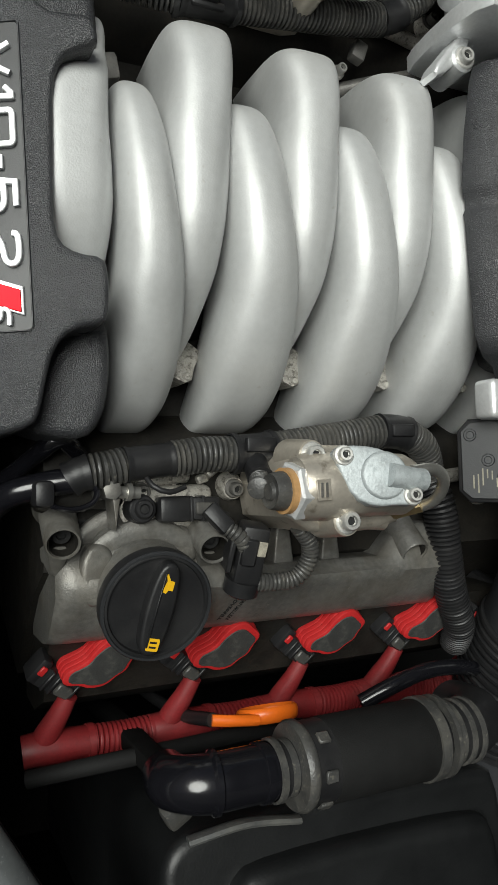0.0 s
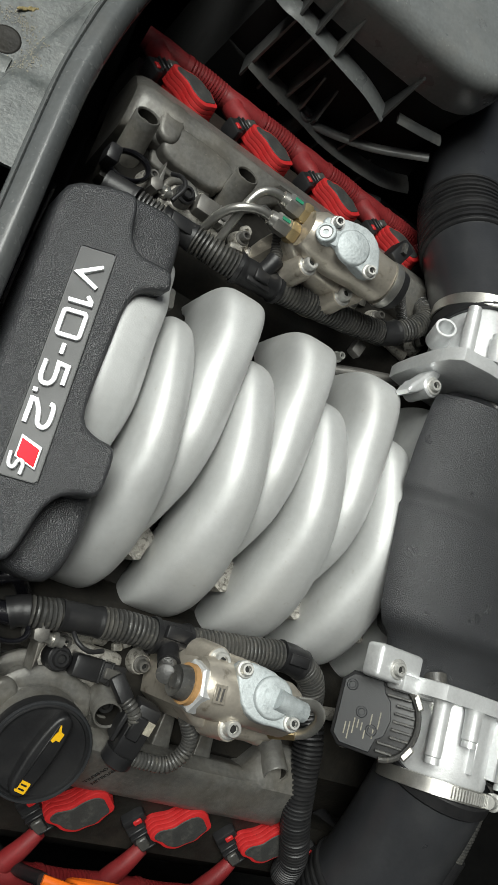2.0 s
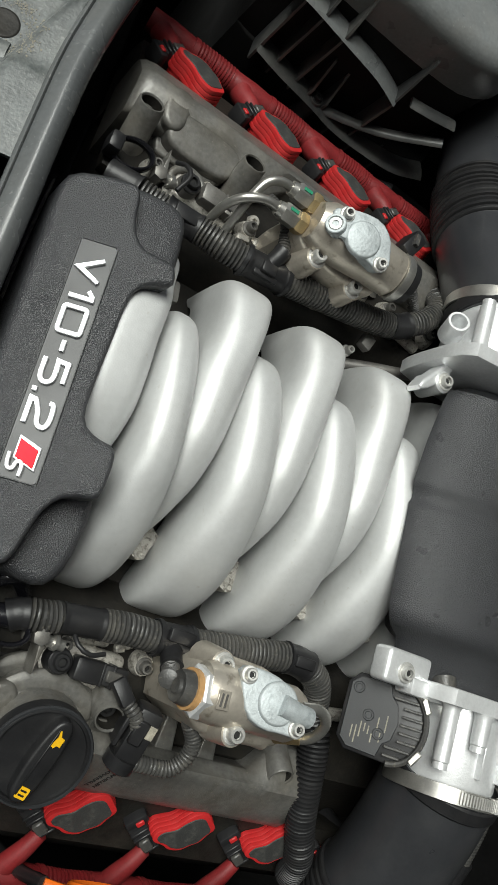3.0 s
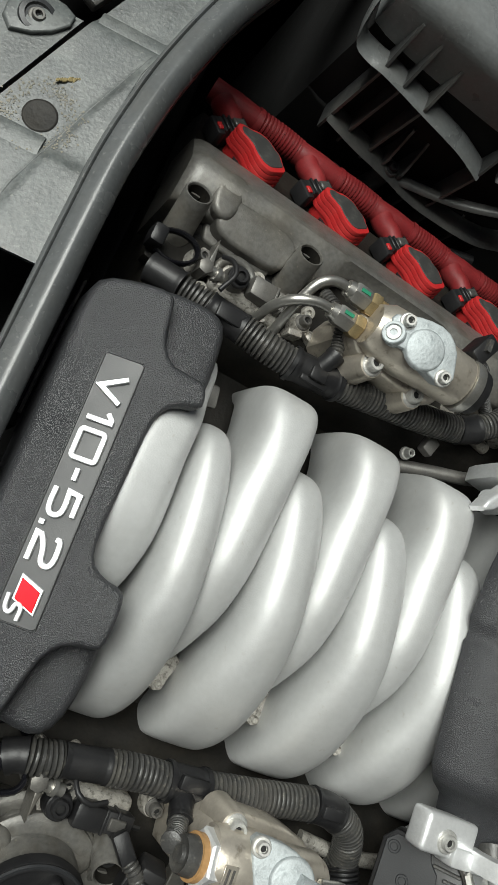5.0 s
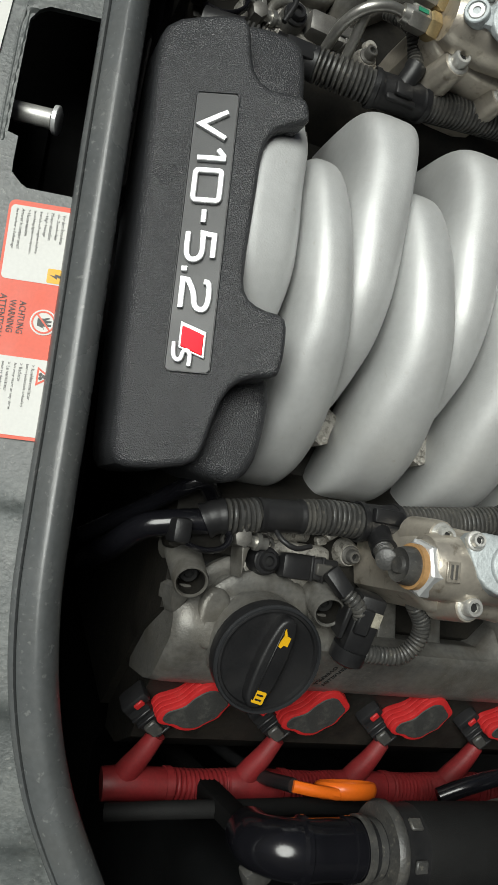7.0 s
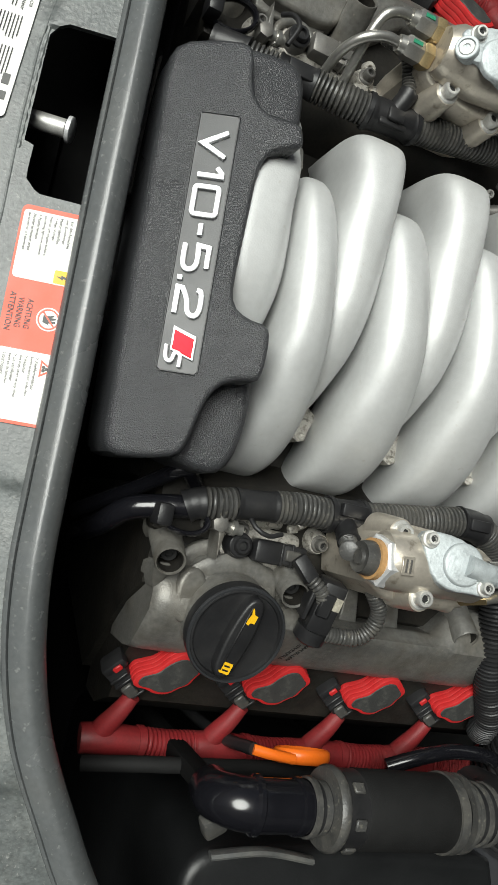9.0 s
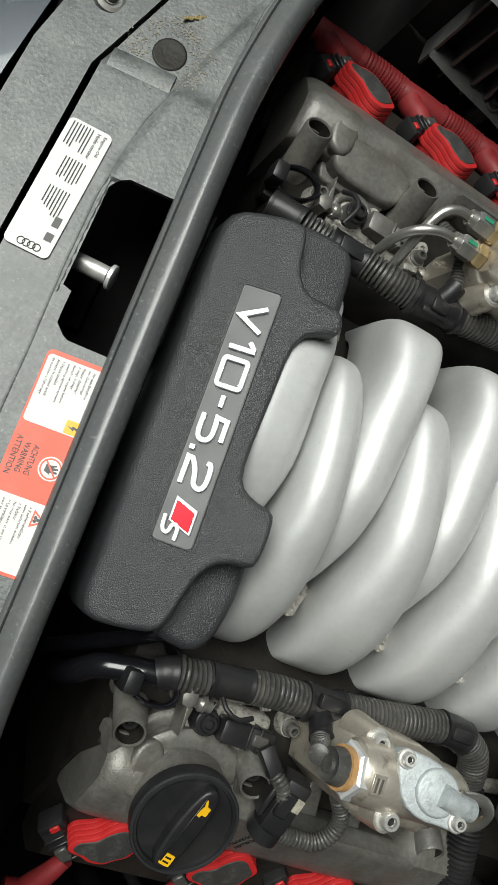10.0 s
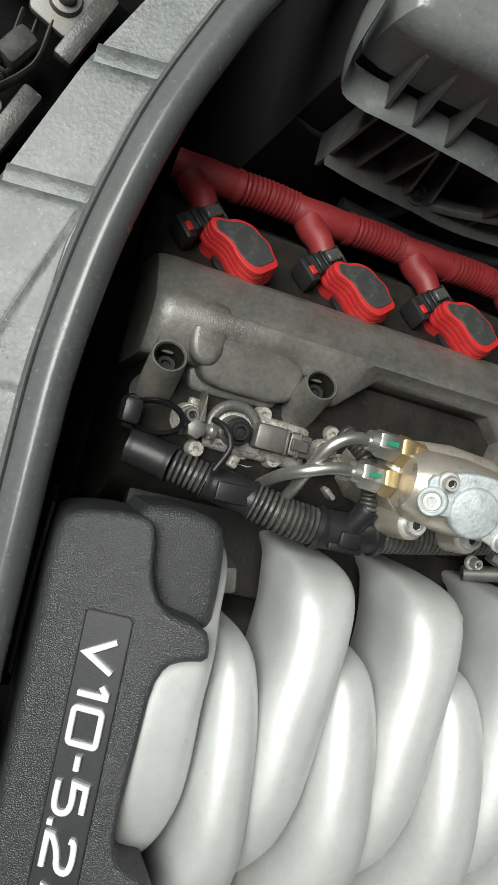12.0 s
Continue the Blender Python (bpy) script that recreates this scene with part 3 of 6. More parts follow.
def warning_label():
    e = thing("warning_sticker", (-0.235, -0.088, 0.05), "red and white high voltage warning sticker on the panel", "sticker")
    P = panel_pose(-0.2318, -0.0845, -90 + 2.0, 0.0016)
    W, H = 0.137, 0.0395
    part("backing", slab(rounded(W, H, 0.004), 0.0, 0.0006, m=P), M_ink, e)
    for cx in (-0.0435, 0.0445):
        part("white_field", slab(rounded(0.044, H - 0.003, 0.0025, cx=cx), 0.0002, 0.0003, m=P), M_paper, e, "white text field")
    T = lambda s, x, y, w, h: part("lettering", glyph(s, w, h, 0.0002, P @ Matrix.Translation((x, y, 0.00035))), M_text, e)
    for i, s in enumerate(("> Hochspannung", "Vor dem Beruehren", "der Zuendanlage", "Motor abstellen.", "> High Voltage", "Switch off engine before", "touching ignition system.", "> Haute tension", "Arreter le moteur avant", "de toucher a l'allumage")):
        w = 0.00105 * len(s)
        T(s, -0.0635 + w / 2, 0.0150 - 0.0033 * i, w, 0.0019)
    for i, s in enumerate(("> Kuehlerventilator", "kann jederzeit anlaufen", "> Radiator", "fan may start at any time", "> Le ventilateur", "peut se declencher", "a tout moment")):
        w = 0.00105 * len(s)
        T(s, 0.026 + w / 2, 0.0065 - 0.0033 * i, w, 0.0019)
    for s, y in (("ACHTUNG", -0.004), ("WARNING", -0.0095), ("ATTENTION", -0.015)):
        w = 0.0027 * len(s)
        T(s, -0.0003, y, w, 0.0036)
    disc = lathe([(0, 0), (0.0003, 0), (0.0003, 0.0075), (0, 0.0075)], P @ Vector((0.001, 0.0085, 0.0001)), P @ Vector((0.001, 0.0085, 1)), 28)
    part("white_disc", disc, M_paper, e, "round white prohibition sign")
    part("prohibition_ring", lathe([(0.0002, 0.0066), (0.0005, 0.0066), (0.0005, 0.0056), (0.0002, 0.0056)], P @ Vector((0.001, 0.0085, 0.0001)), P @ Vector((0.001, 0.0085, 1)), 28), M_ink, e)
    part("palm_mark", slab([(x * 0.0011 + 0.001, y * 0.0011 + 0.0085) for x, y in ((-2, -3), (2, -3), (3, 0), (4, 1), (2.2, 0), (1.8, 4), (0.8, 4), (0.6, 1), (-0.4, 4), (-1.2, 4), (-1.1, 1), (-2.2, 3), (-2.8, 2.6), (-2, 0))], 0.0006, 0.0003, m=P), M_text, e)
    part("slash", box((0.0125, 0.001, 0.0003), P @ Matrix.Translation((0.001, 0.0085, 0.0006)) @ Euler((0, 0, radians(42))).to_matrix().to_4x4()), M_ink, e)
    part("yellow_field", slab(rounded(0.0085, 0.0095, 0.001, cx=-0.0265, cy=0.0115), 0.0004, 0.0003, m=P), M_yellow, e, "yellow lightning field")
    part("lightning", slab([(x * 0.0009 - 0.0265, y * 0.0009 + 0.0115) for x, y in ((-0.5, 4), (1.5, 4), (0.4, 1), (1.8, 1), (-0.8, -4), (-0.1, -0.4), (-1.5, -0.4))], 0.0006, 0.0003, m=P), M_text, e)
    tri = [(0.0265, 0.009), (0.0375, 0.009), (0.032, 0.0175)]
    part("triangle_sign", slab(tri, 0.0004, 0.0003, m=P), M_ink, e)
    part("triangle_field", slab([(0.0285, 0.0101), (0.0355, 0.0101), (0.032, 0.0155)], 0.0006, 0.0003, m=P), M_paper, e)
    for a in (90, 210, 330):
        part("fan_blade", lathe([(0, 0), (0.0002, 0.0), (0.0002, 0.0011), (0, 0.0011)], P @ Vector((0.032 + 0.0012 * math.cos(radians(a)), 0.0118 + 0.0012 * math.sin(radians(a)), 0.0005)), P @ Vector((0.032, 0.0118, 1)), 10), M_text, e)
    part("code_bar", box((0.016, 0.0018, 0.0002), P @ Matrix.Translation((0.054, -0.0165, 0.0003))), M_text, e)


warning_label()


def oil_label():
    e = thing("oil_sticker", (-0.288, 0.08, 0.04), "white engine oil sticker with grey print on the panel", "sticker")
    P = panel_pose(-0.2885, 0.081, -90 - 3.0, 0.0016)
    part("backing", slab(rounded(0.094, 0.030, 0.004), 0.0, 0.0006, m=P), M_paper, e)
    for s, x, y, w in (("Engine Oil", -0.0365, 0.0105, 0.0150), ("Huile moteur", -0.0345, 0.0065, 0.0190)):
        part("lettering", glyph(s, w, 0.0026, 0.0002, P @ Matrix.Translation((x, y, 0.0003))), M_text, e)
    rnd = random.Random(2)
    for c in range(3):
        for r in range(7):
            w = rnd.uniform(0.012, 0.019)
            part("print_bar", box((w, 0.0006, 0.0002), P @ Matrix.Translation((-0.045 + w / 2 + 0.022 * c + (0.002 if c else 0), 0.002 - 0.0022 * r + (0.006 if c else 0), 0.0003))), M_pad, e)
    for k in range(4):
        part("ring_mark", lathe([(0, 0.0026), (0.0002, 0.0026), (0.0002, 0.0021), (0, 0.0021)], P @ Vector((0.0425, 0.006 - 0.0035 * k, 0.0003)), P @ Vector((0.0425, 0.006 - 0.0035 * k, 1)), 18), M_pad, e)
    part("can_mark", box((0.007, 0.0045, 0.0002), P @ Matrix.Translation((0.022, 0.0095, 0.0003))), M_text, e)
    part("book_mark", box((0.0055, 0.005, 0.0002), P @ Matrix.Translation((0.033, 0.0095, 0.0003))), M_text, e)


oil_label()

# ---------------------------------------------------------------- engine core
def engine_block():
    e = thing("engine_block", (0.09, 0, -0.43), "dirty engine block between the cylinder banks, coloured black for shade", "engine")
    # crankcase coloured black for the shade between the banks
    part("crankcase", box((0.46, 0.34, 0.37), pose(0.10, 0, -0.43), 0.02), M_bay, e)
    # valley plate and heads are darkened for the shade between the banks
    part("valley_plate", box((0.44, 0.29, 0.012), pose(0.085, 0, -0.045), 0.003), M_grimeshade, e, "dirty aluminium valley plate, darkened for the shade under the runners")
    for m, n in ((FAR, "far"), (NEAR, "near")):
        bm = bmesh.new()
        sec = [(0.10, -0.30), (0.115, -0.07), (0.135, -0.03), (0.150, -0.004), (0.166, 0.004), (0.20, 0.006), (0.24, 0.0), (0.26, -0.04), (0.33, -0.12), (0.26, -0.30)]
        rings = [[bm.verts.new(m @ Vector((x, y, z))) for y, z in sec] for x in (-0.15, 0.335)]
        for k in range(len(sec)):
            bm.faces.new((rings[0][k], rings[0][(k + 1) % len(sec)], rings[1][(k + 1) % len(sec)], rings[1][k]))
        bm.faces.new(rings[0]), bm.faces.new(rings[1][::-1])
        part("cylinder_head", bm, M_grimeshade, e, "dirty cast aluminium cylinder head, darkened for the valley's shade")
    return e


engine_block()


def intake_manifold():
    e = thing("intake_manifold", (0.08, 0, -0.03), "silver painted intake manifold with ten curved interleaved runners", "intake manifold")
    # shade under the runners is put into the plenum's colour
    part("plenum", box((0.40, 0.15, 0.045), pose(0.08, 0.0, -0.05), 0.02, 3), M_grimeshade, e, "plenum under the runners, coloured dark for the shade there")
    # rows of a runner: y, its two edges in x, the height of its crest, and how square its section is
    outer = [(0.1260, -0.026, -0.014, -0.050, 3.2), (0.1248, -0.0310, -0.0075, -0.012, 3.6), (0.1220, -0.0355, -0.0030, 0.0260, 4.0), (0.1175, -0.0388, -0.0010, 0.0520, 4.0), (0.1105, -0.0410, 0.0002, 0.0675, 3.8),
             (0.0990, -0.0435, 0.0003, 0.0775, 3.4), (0.0810, -0.0435, -0.0012, 0.0835, 3.1), (0.0590, -0.0455, -0.0035, 0.0870, 2.8), (0.0300, -0.0495, -0.0055, 0.0885, 2.6), (0.0, -0.0495, -0.0070, 0.0880, 2.5),
             (-0.025, -0.0490, -0.0085, 0.0840, 2.4), (-0.050, -0.0455, -0.0105, 0.0725, 2.3), (-0.070, -0.0440, -0.0140, 0.0570, 2.2), (-0.088, -0.0430, -0.0175, 0.0380, 2.2), (-0.104, -0.0415, -0.0215, 0.0130, 2.2), (-0.116, -0.0400, -0.0260, -0.030, 2.2)]
    inner = [(0.0700, -0.079, -0.063, 0.030, 2.8), (0.0675, -0.0830, -0.0595, 0.0540, 3.0), (0.0600, -0.0870, -0.0555, 0.0700, 3.0), (0.0460, -0.0885, -0.0520, 0.0800, 3.0), (0.0230, -0.0885, -0.0475, 0.0870, 2.8),
             (-0.003, -0.0875, -0.0450, 0.0915, 2.7), (-0.032, -0.0860, -0.0410, 0.0915, 2.6), (-0.054, -0.0850, -0.0375, 0.0870, 2.5), (-0.072, -0.0860, -0.0350, 0.0800, 2.4), (-0.092, -0.0885, -0.0335, 0.0695, 2.4),
             (-0.112, -0.0895, -0.0335, 0.0560, 2.5), (-0.128, -0.0895, -0.0350, 0.0400, 2.8), (-0.139, -0.0885, -0.0380, 0.0250, 3.2), (-0.1465, -0.0865, -0.0420, 0.0080, 3.6), (-0.1500, -0.0835, -0.0470, -0.018, 3.8), (-0.1510, -0.0800, -0.0520, -0.050, 3.8)]
    first = [(y, max(a, -0.0790 + 0.006 * max(0.0, min(1.0, (-0.085 - y) / 0.06))) if y < -0.06 else a + 0.007, b, z, q) for y, a, b, z, q in inner]

    def smooth_rows(rows, step=0.003):
        """The rows of a runner, filled in along a smooth curve."""
        out = []
        for i in range(len(rows) - 1):
            p0, p1, p2, p3 = rows[max(i - 1, 0)], rows[i], rows[i + 1], rows[min(i + 2, len(rows) - 1)]
            n = max(2, int(math.hypot(p2[0] - p1[0], p2[3] - p1[3]) / step))
            for k in range(n):
                t = k / n
                out.append([0.5 * (2 * p + (q - o) * t + (2 * o - 5 * p + 4 * q - r) * t * t + (3 * p - o - 3 * q + r) * t ** 3) for o, p, q, r in zip(p0, p1, p2, p3)])
        return out + [list(rows[-1])]

    def runner(rows, dx, lean=0.0):
        """A pipe seen from above as a rounded bar: a superellipse over a flat foot, lofted across the engine."""
        bm, rings, m = bmesh.new(), [], 34
        for y, a, b, z, q in smooth_rows(rows):
            ring, c, h = [], (a + b) / 2, abs(b - a) / 2
            low = min(-0.060, z - 0.012)
            mid = max(low + 0.004, z - 0.028)
            for k in range(m + 1):
                w = math.pi * k / m
                u, v = -math.cos(w), math.sin(w)
                u, v = math.copysign(abs(u) ** (2 / q), u), v ** (2 / q) if v > 0 else 0.0
                ring.append(bm.verts.new((c + h * (u + lean * v * (1 - abs(u)) * max(0.0, min(1.0, y / 0.05))) + dx, y, mid + (z - mid) * v)))
            for w, zz in ((0.985, mid - 0.012), (0.93, mid - 0.028), (0.80, mid - 0.046), (0.60, mid - 0.062)):
                zz = max(low, zz)
                ring.append(bm.verts.new((c + h * w + dx, y, zz)))
                ring.insert(0, bm.verts.new((c - h * w + dx, y, zz)))
            rings.append(ring)
        n = len(rings[0])
        for p, r in zip(rings, rings[1:]):
            for k in range(n):
                bm.faces.new((p[k], p[(k + 1) % n], r[(k + 1) % n], r[k]))
        bm.faces.new(rings[0]), bm.faces.new(rings[-1][::-1])
        return bm

    PITCH = 0.0802
    for k in range(5):
        part("runner", runner(outer if k else [(y, a, b + 0.007 * max(0.0, min(1.0, (0.04 - y) / 0.06)), z - 0.003 - 0.016 * max(0.0, min(1.0, (y - 0.055) / 0.03)), q * 1.5) for y, a, b, z, q in outer], PITCH * (k - 1), 0.15), M_silver, e, sharp=60)
        part("runner", runner(first if k == 0 else inner, PITCH * k), M_silver, e, sharp=60)
    for k in range(4):
        x = -0.0170 + 0.0850 * k - 0.0015 * k * (k - 1)
        web = part("web", slab([(x - 0.012, -0.100), (x - 0.009, -0.112), (x - 0.002, -0.1155), (x + 0.004, -0.113), (x + 0.007, -0.104), (x + 0.014, -0.092), (x + 0.004, -0.084)], lambda px, py: 0.0150 - 0.3 * (py + 0.11), 0.03, 0.0014, 2), M_cast, e, "thin cast web between two runners")
        part("web_boss", lathe([(0, 0.0040), (0.0245, 0.0036), (0.026, 0.002), (0.026, 0)], (x, -0.1108, -0.009), (x, -0.1108, 1), 16), M_cast, web)
        seam = [(x + 0.012, -0.092, 0.026), (x + 0.012, -0.086, 0.040), (x + 0.014, -0.080, 0.051), (x + 0.018, -0.072, 0.060), (x + 0.022, -0.062, 0.067)]
        part("seam", tube(seam, lambda s, t: (0.0034, 0.0018), 8, 0.002, side=(0, 0, 1)), M_silver, web)
    part("ear", lathe([(-0.010, 0.0), (-0.009, 0.0040), (-0.004, 0.0056), (0.002, 0.0050), (0.005, 0.0030), (0.006, 0.0)], (0.0790, 0.1030, 0.058), (0.0840, 0.1060, 0.068), 20), M_silver, e, "small cast ear on the runner's corner")
    for x, y in ((-0.078, 0.112), (-0.066, 0.100), (0.012, 0.108), (0.092, 0.108)):
        part("valley_lug", box((0.014, 0.018, 0.05), pose(x, y, -0.022, 6, -8, 12), 0.003), M_oldsteel, e, "stained cast lug in the valley")
    for s in (1, -1):
        part("flange", box((0.43, 0.03, 0.02), pose(0.085 + (0.037 if s < 0 else 0), 0.152 * s, -0.045), 0.003), M_grimeshade, e, "port flange, coloured dark for grime and valley shade")
    return e


intake_manifold()


# ---------------------------------------------------------------- front engine cover
def cover_z(x, y):
    return 0.0785 + 0.48 * (x + 0.1465)


def round_path(pts, rounds=2):
    """Cuts the inner corners of an open line and keeps its ends."""
    for _ in range(rounds):
        out = [pts[0]]
        for n, (p, q) in enumerate(zip(pts, pts[1:])):
            if n:
                out.append((p[0] * 0.75 + q[0] * 0.25, p[1] * 0.75 + q[1] * 0.25))
            if n < len(pts) - 2:
                out.append((p[0] * 0.25 + q[0] * 0.75, p[1] * 0.25 + q[1] * 0.75))
        pts = out + [pts[-1]]
    return pts


def ribbon(pts, width, depth, closed, m):
    """A flat raised stroke of even width along a line in x and y, its top face at z = 0 with bevelled edges."""
    bm, n, rows = bmesh.new(), len(pts), []
    P = [Vector((x, y, 0)) for x, y in pts]
    for i, p in enumerate(P):
        a = (p - P[i - 1]).normalized() if i or closed else (P[1] - p).normalized()
        b = (P[(i + 1) % n] - p).normalized() if i < n - 1 or closed else a
        t = (a + b).normalized()
        side = Vector((-t.y, t.x, 0))
        h = width / 2 / max(0.45, side.dot(Vector((-a.y, a.x, 0))))
        c = min(0.0005, width * 0.2)
        rows.append([bm.verts.new(m @ (p + side * d + Vector((0, 0, z)))) for d, z in ((h, -depth), (h, -c), (h - c, 0), (c - h, 0), (-h, -c), (-h, -depth))])
    for i in range(n if closed else n - 1):
        p, q = rows[i], rows[(i + 1) % n]
        for k in range(6):
            bm.faces.new((p[k], p[(k + 1) % 6], q[(k + 1) % 6], q[k]))
    if not closed:
        bm.faces.new(rows[0]), bm.faces.new(rows[-1][::-1])
    return bm


# strokes of the name plate's wide square letters, in a unit box
STROKES = {"V": [([(-0.5, 0.5), (0.0, -0.5), (0.5, 0.5)], False)],
           "1": [([(-0.5, 0.28), (0.1, 0.5), (0.42, 0.5), (0.42, -0.5)], False)],
           "0": [(smooth_outline([(-0.5, -0.2), (-0.5, 0.2), (-0.5, 0.5), (-0.2, 0.5), (0.2, 0.5), (0.5, 0.5), (0.5, 0.2), (0.5, -0.2), (0.5, -0.5), (0.2, -0.5), (-0.2, -0.5), (-0.5, -0.5)], 2), True)],
           "-": [([(-0.5, 0.0), (0.5, 0.0)], False)],
           ".": [([(-0.001, 0.1), (0.001, -0.1)], False)],
           "5": [([(0.42, 0.5), (-0.42, 0.5), (-0.48, 0.06)] + round_path([(-0.48, 0.06), (0.5, 0.12), (0.56, -0.52), (-0.5, -0.5)], 3)[1:], False)],
           "2": [(round_path([(-0.45, 0.30), (-0.42, 0.52), (0.52, 0.52), (0.54, 0.04), (-0.10, -0.06), (-0.48, -0.30)], 2) + [(-0.5, -0.5), (0.5, -0.5)], False)]}


def engine_cover():
    e = thing("engine_cover", (-0.145, 0, 0.03), "black grained plastic engine cover with a chrome lettered plate", "engine cover")
    top = smooth_outline([(-0.187, 0.106), (-0.182, 0.121), (-0.160, 0.127), (-0.141, 0.128), (-0.136, 0.121), (-0.133, 0.096), (-0.124, 0.082), (-0.112, 0.080), (-0.101, 0.078), (-0.0975, 0.070), (-0.097, 0.061),
                          (-0.108, 0.058), (-0.116, 0.053), (-0.120, 0.040), (-0.120, 0.01), (-0.1205, -0.036), (-0.118, -0.050), (-0.109, -0.0565), (-0.096, -0.059), (-0.0935, -0.068), (-0.0935, -0.088), (-0.096, -0.097),
                          (-0.112, -0.099), (-0.121, -0.109), (-0.125, -0.125), (-0.128, -0.143), (-0.132, -0.152), (-0.150, -0.157), (-0.170, -0.159), (-0.176, -0.150), (-0.177, -0.13), (-0.180, -0.07), (-0.184, 0.04)], 1)
    bm = slab(top, cover_z, 0.055, 0.011, 5)
    part("shell", bm, M_cover, e)
    far = smooth_outline([(-0.147, 0.100), (-0.146, 0.132), (-0.125, 0.136), (-0.104, 0.135), (-0.094, 0.127), (-0.0905, 0.10), (-0.090, 0.070), (-0.10, 0.060), (-0.125, 0.070)], 1)
    part("shoulder", slab(far, lambda x, y: 0.0705 + 0.15 * (x + 0.12), 0.05, 0.008, 4), M_cover, e)
    near = smooth_outline([(-0.140, -0.12), (-0.137, -0.150), (-0.120, -0.156), (-0.100, -0.158), (-0.090, -0.147), (-0.0855, -0.125), (-0.085, -0.098), (-0.089, -0.082), (-0.11, -0.085), (-0.13, -0.10)], 1)
    part("shoulder", slab(near, lambda x, y: 0.069 + 0.15 * (x + 0.11), 0.05, 0.008, 4), M_cover, e)
    tilt = math.atan(0.48)
    turn = math.atan2(0.0070, 0.175)
    P = Matrix.Translation((-0.1465, -0.0135, cover_z(-0.1465, 0))) @ Euler((0, -tilt, 0)).to_matrix().to_4x4() @ Euler((0, 0, -math.pi / 2 + turn)).to_matrix().to_4x4()
    pl = part("name_plate", slab(rounded(0.1735, 0.0262, 0.003), 0.0006, 0.002, 0.0004, 1, m=P), M_plate, e, "smooth black recessed name plate")
    for cy in (0.0131, -0.0131):
        part("plate_rim", box((0.1715, 0.0009, 0.0014), P @ Matrix.Translation((0, cy, 0)), 0.0003, 1), M_plate, pl)
    for cx in (0.0868, -0.0868):
        part("plate_rim", box((0.0009, 0.024, 0.0014), P @ Matrix.Translation((cx, 0, 0)), 0.0003, 1), M_plate, pl)
    rows = (("V", 0.0512, 0.0205), ("1", 0.0322, 0.0095), ("0", 0.0125, 0.0222), ("-", -0.0068, 0.0112), ("5", -0.0252, 0.0195), (".", -0.0396, 0.0034), ("2", -0.0545, 0.0205))
    for ch, y, w in rows:
        place = P @ Matrix.Translation((-(y + 0.0135), -0.0078 if ch == "." else 0.0, 0.0034))
        for n, (pts, closed) in enumerate(STROKES[ch]):
            path = [(px * (w - 0.0034), py * (0.0190 - 0.0034)) for px, py in pts]
            part("letter", ribbon(path, 0.0034, 0.0032, closed, place), M_letter, pl, "raised chrome letter")
    E = P @ Matrix.Translation((0.0690, 0.0, 0.0))
    part("emblem_frame", slab([(-0.0115, -0.0062), (0.0042, -0.0062), (0.0098, 0.0092), (-0.0060, 0.0092)], 0.0028, 0.003, 0.0004, 1, m=E), M_letter, pl, "chrome emblem frame")
    part("emblem_field", slab([(-0.0090, -0.0050), (0.0036, -0.0050), (0.0084, 0.0080), (-0.0040, 0.0080)], 0.0034, 0.003, 0.0004, 1, m=E), M_red_gloss, pl, "red enamel field")
    part("emblem_curl", ribbon(round_path([(0.0150, 0.0010), (0.0068, 0.0014), (0.0052, -0.0028), (0.0122, -0.0040), (0.0108, -0.0084), (0.0015, -0.0088)], 2), 0.0026, 0.0030, False, E @ Matrix.Translation((0, 0, 0.0040))), M_letter, pl, "chrome emblem curl")
    return e


engine_cover()


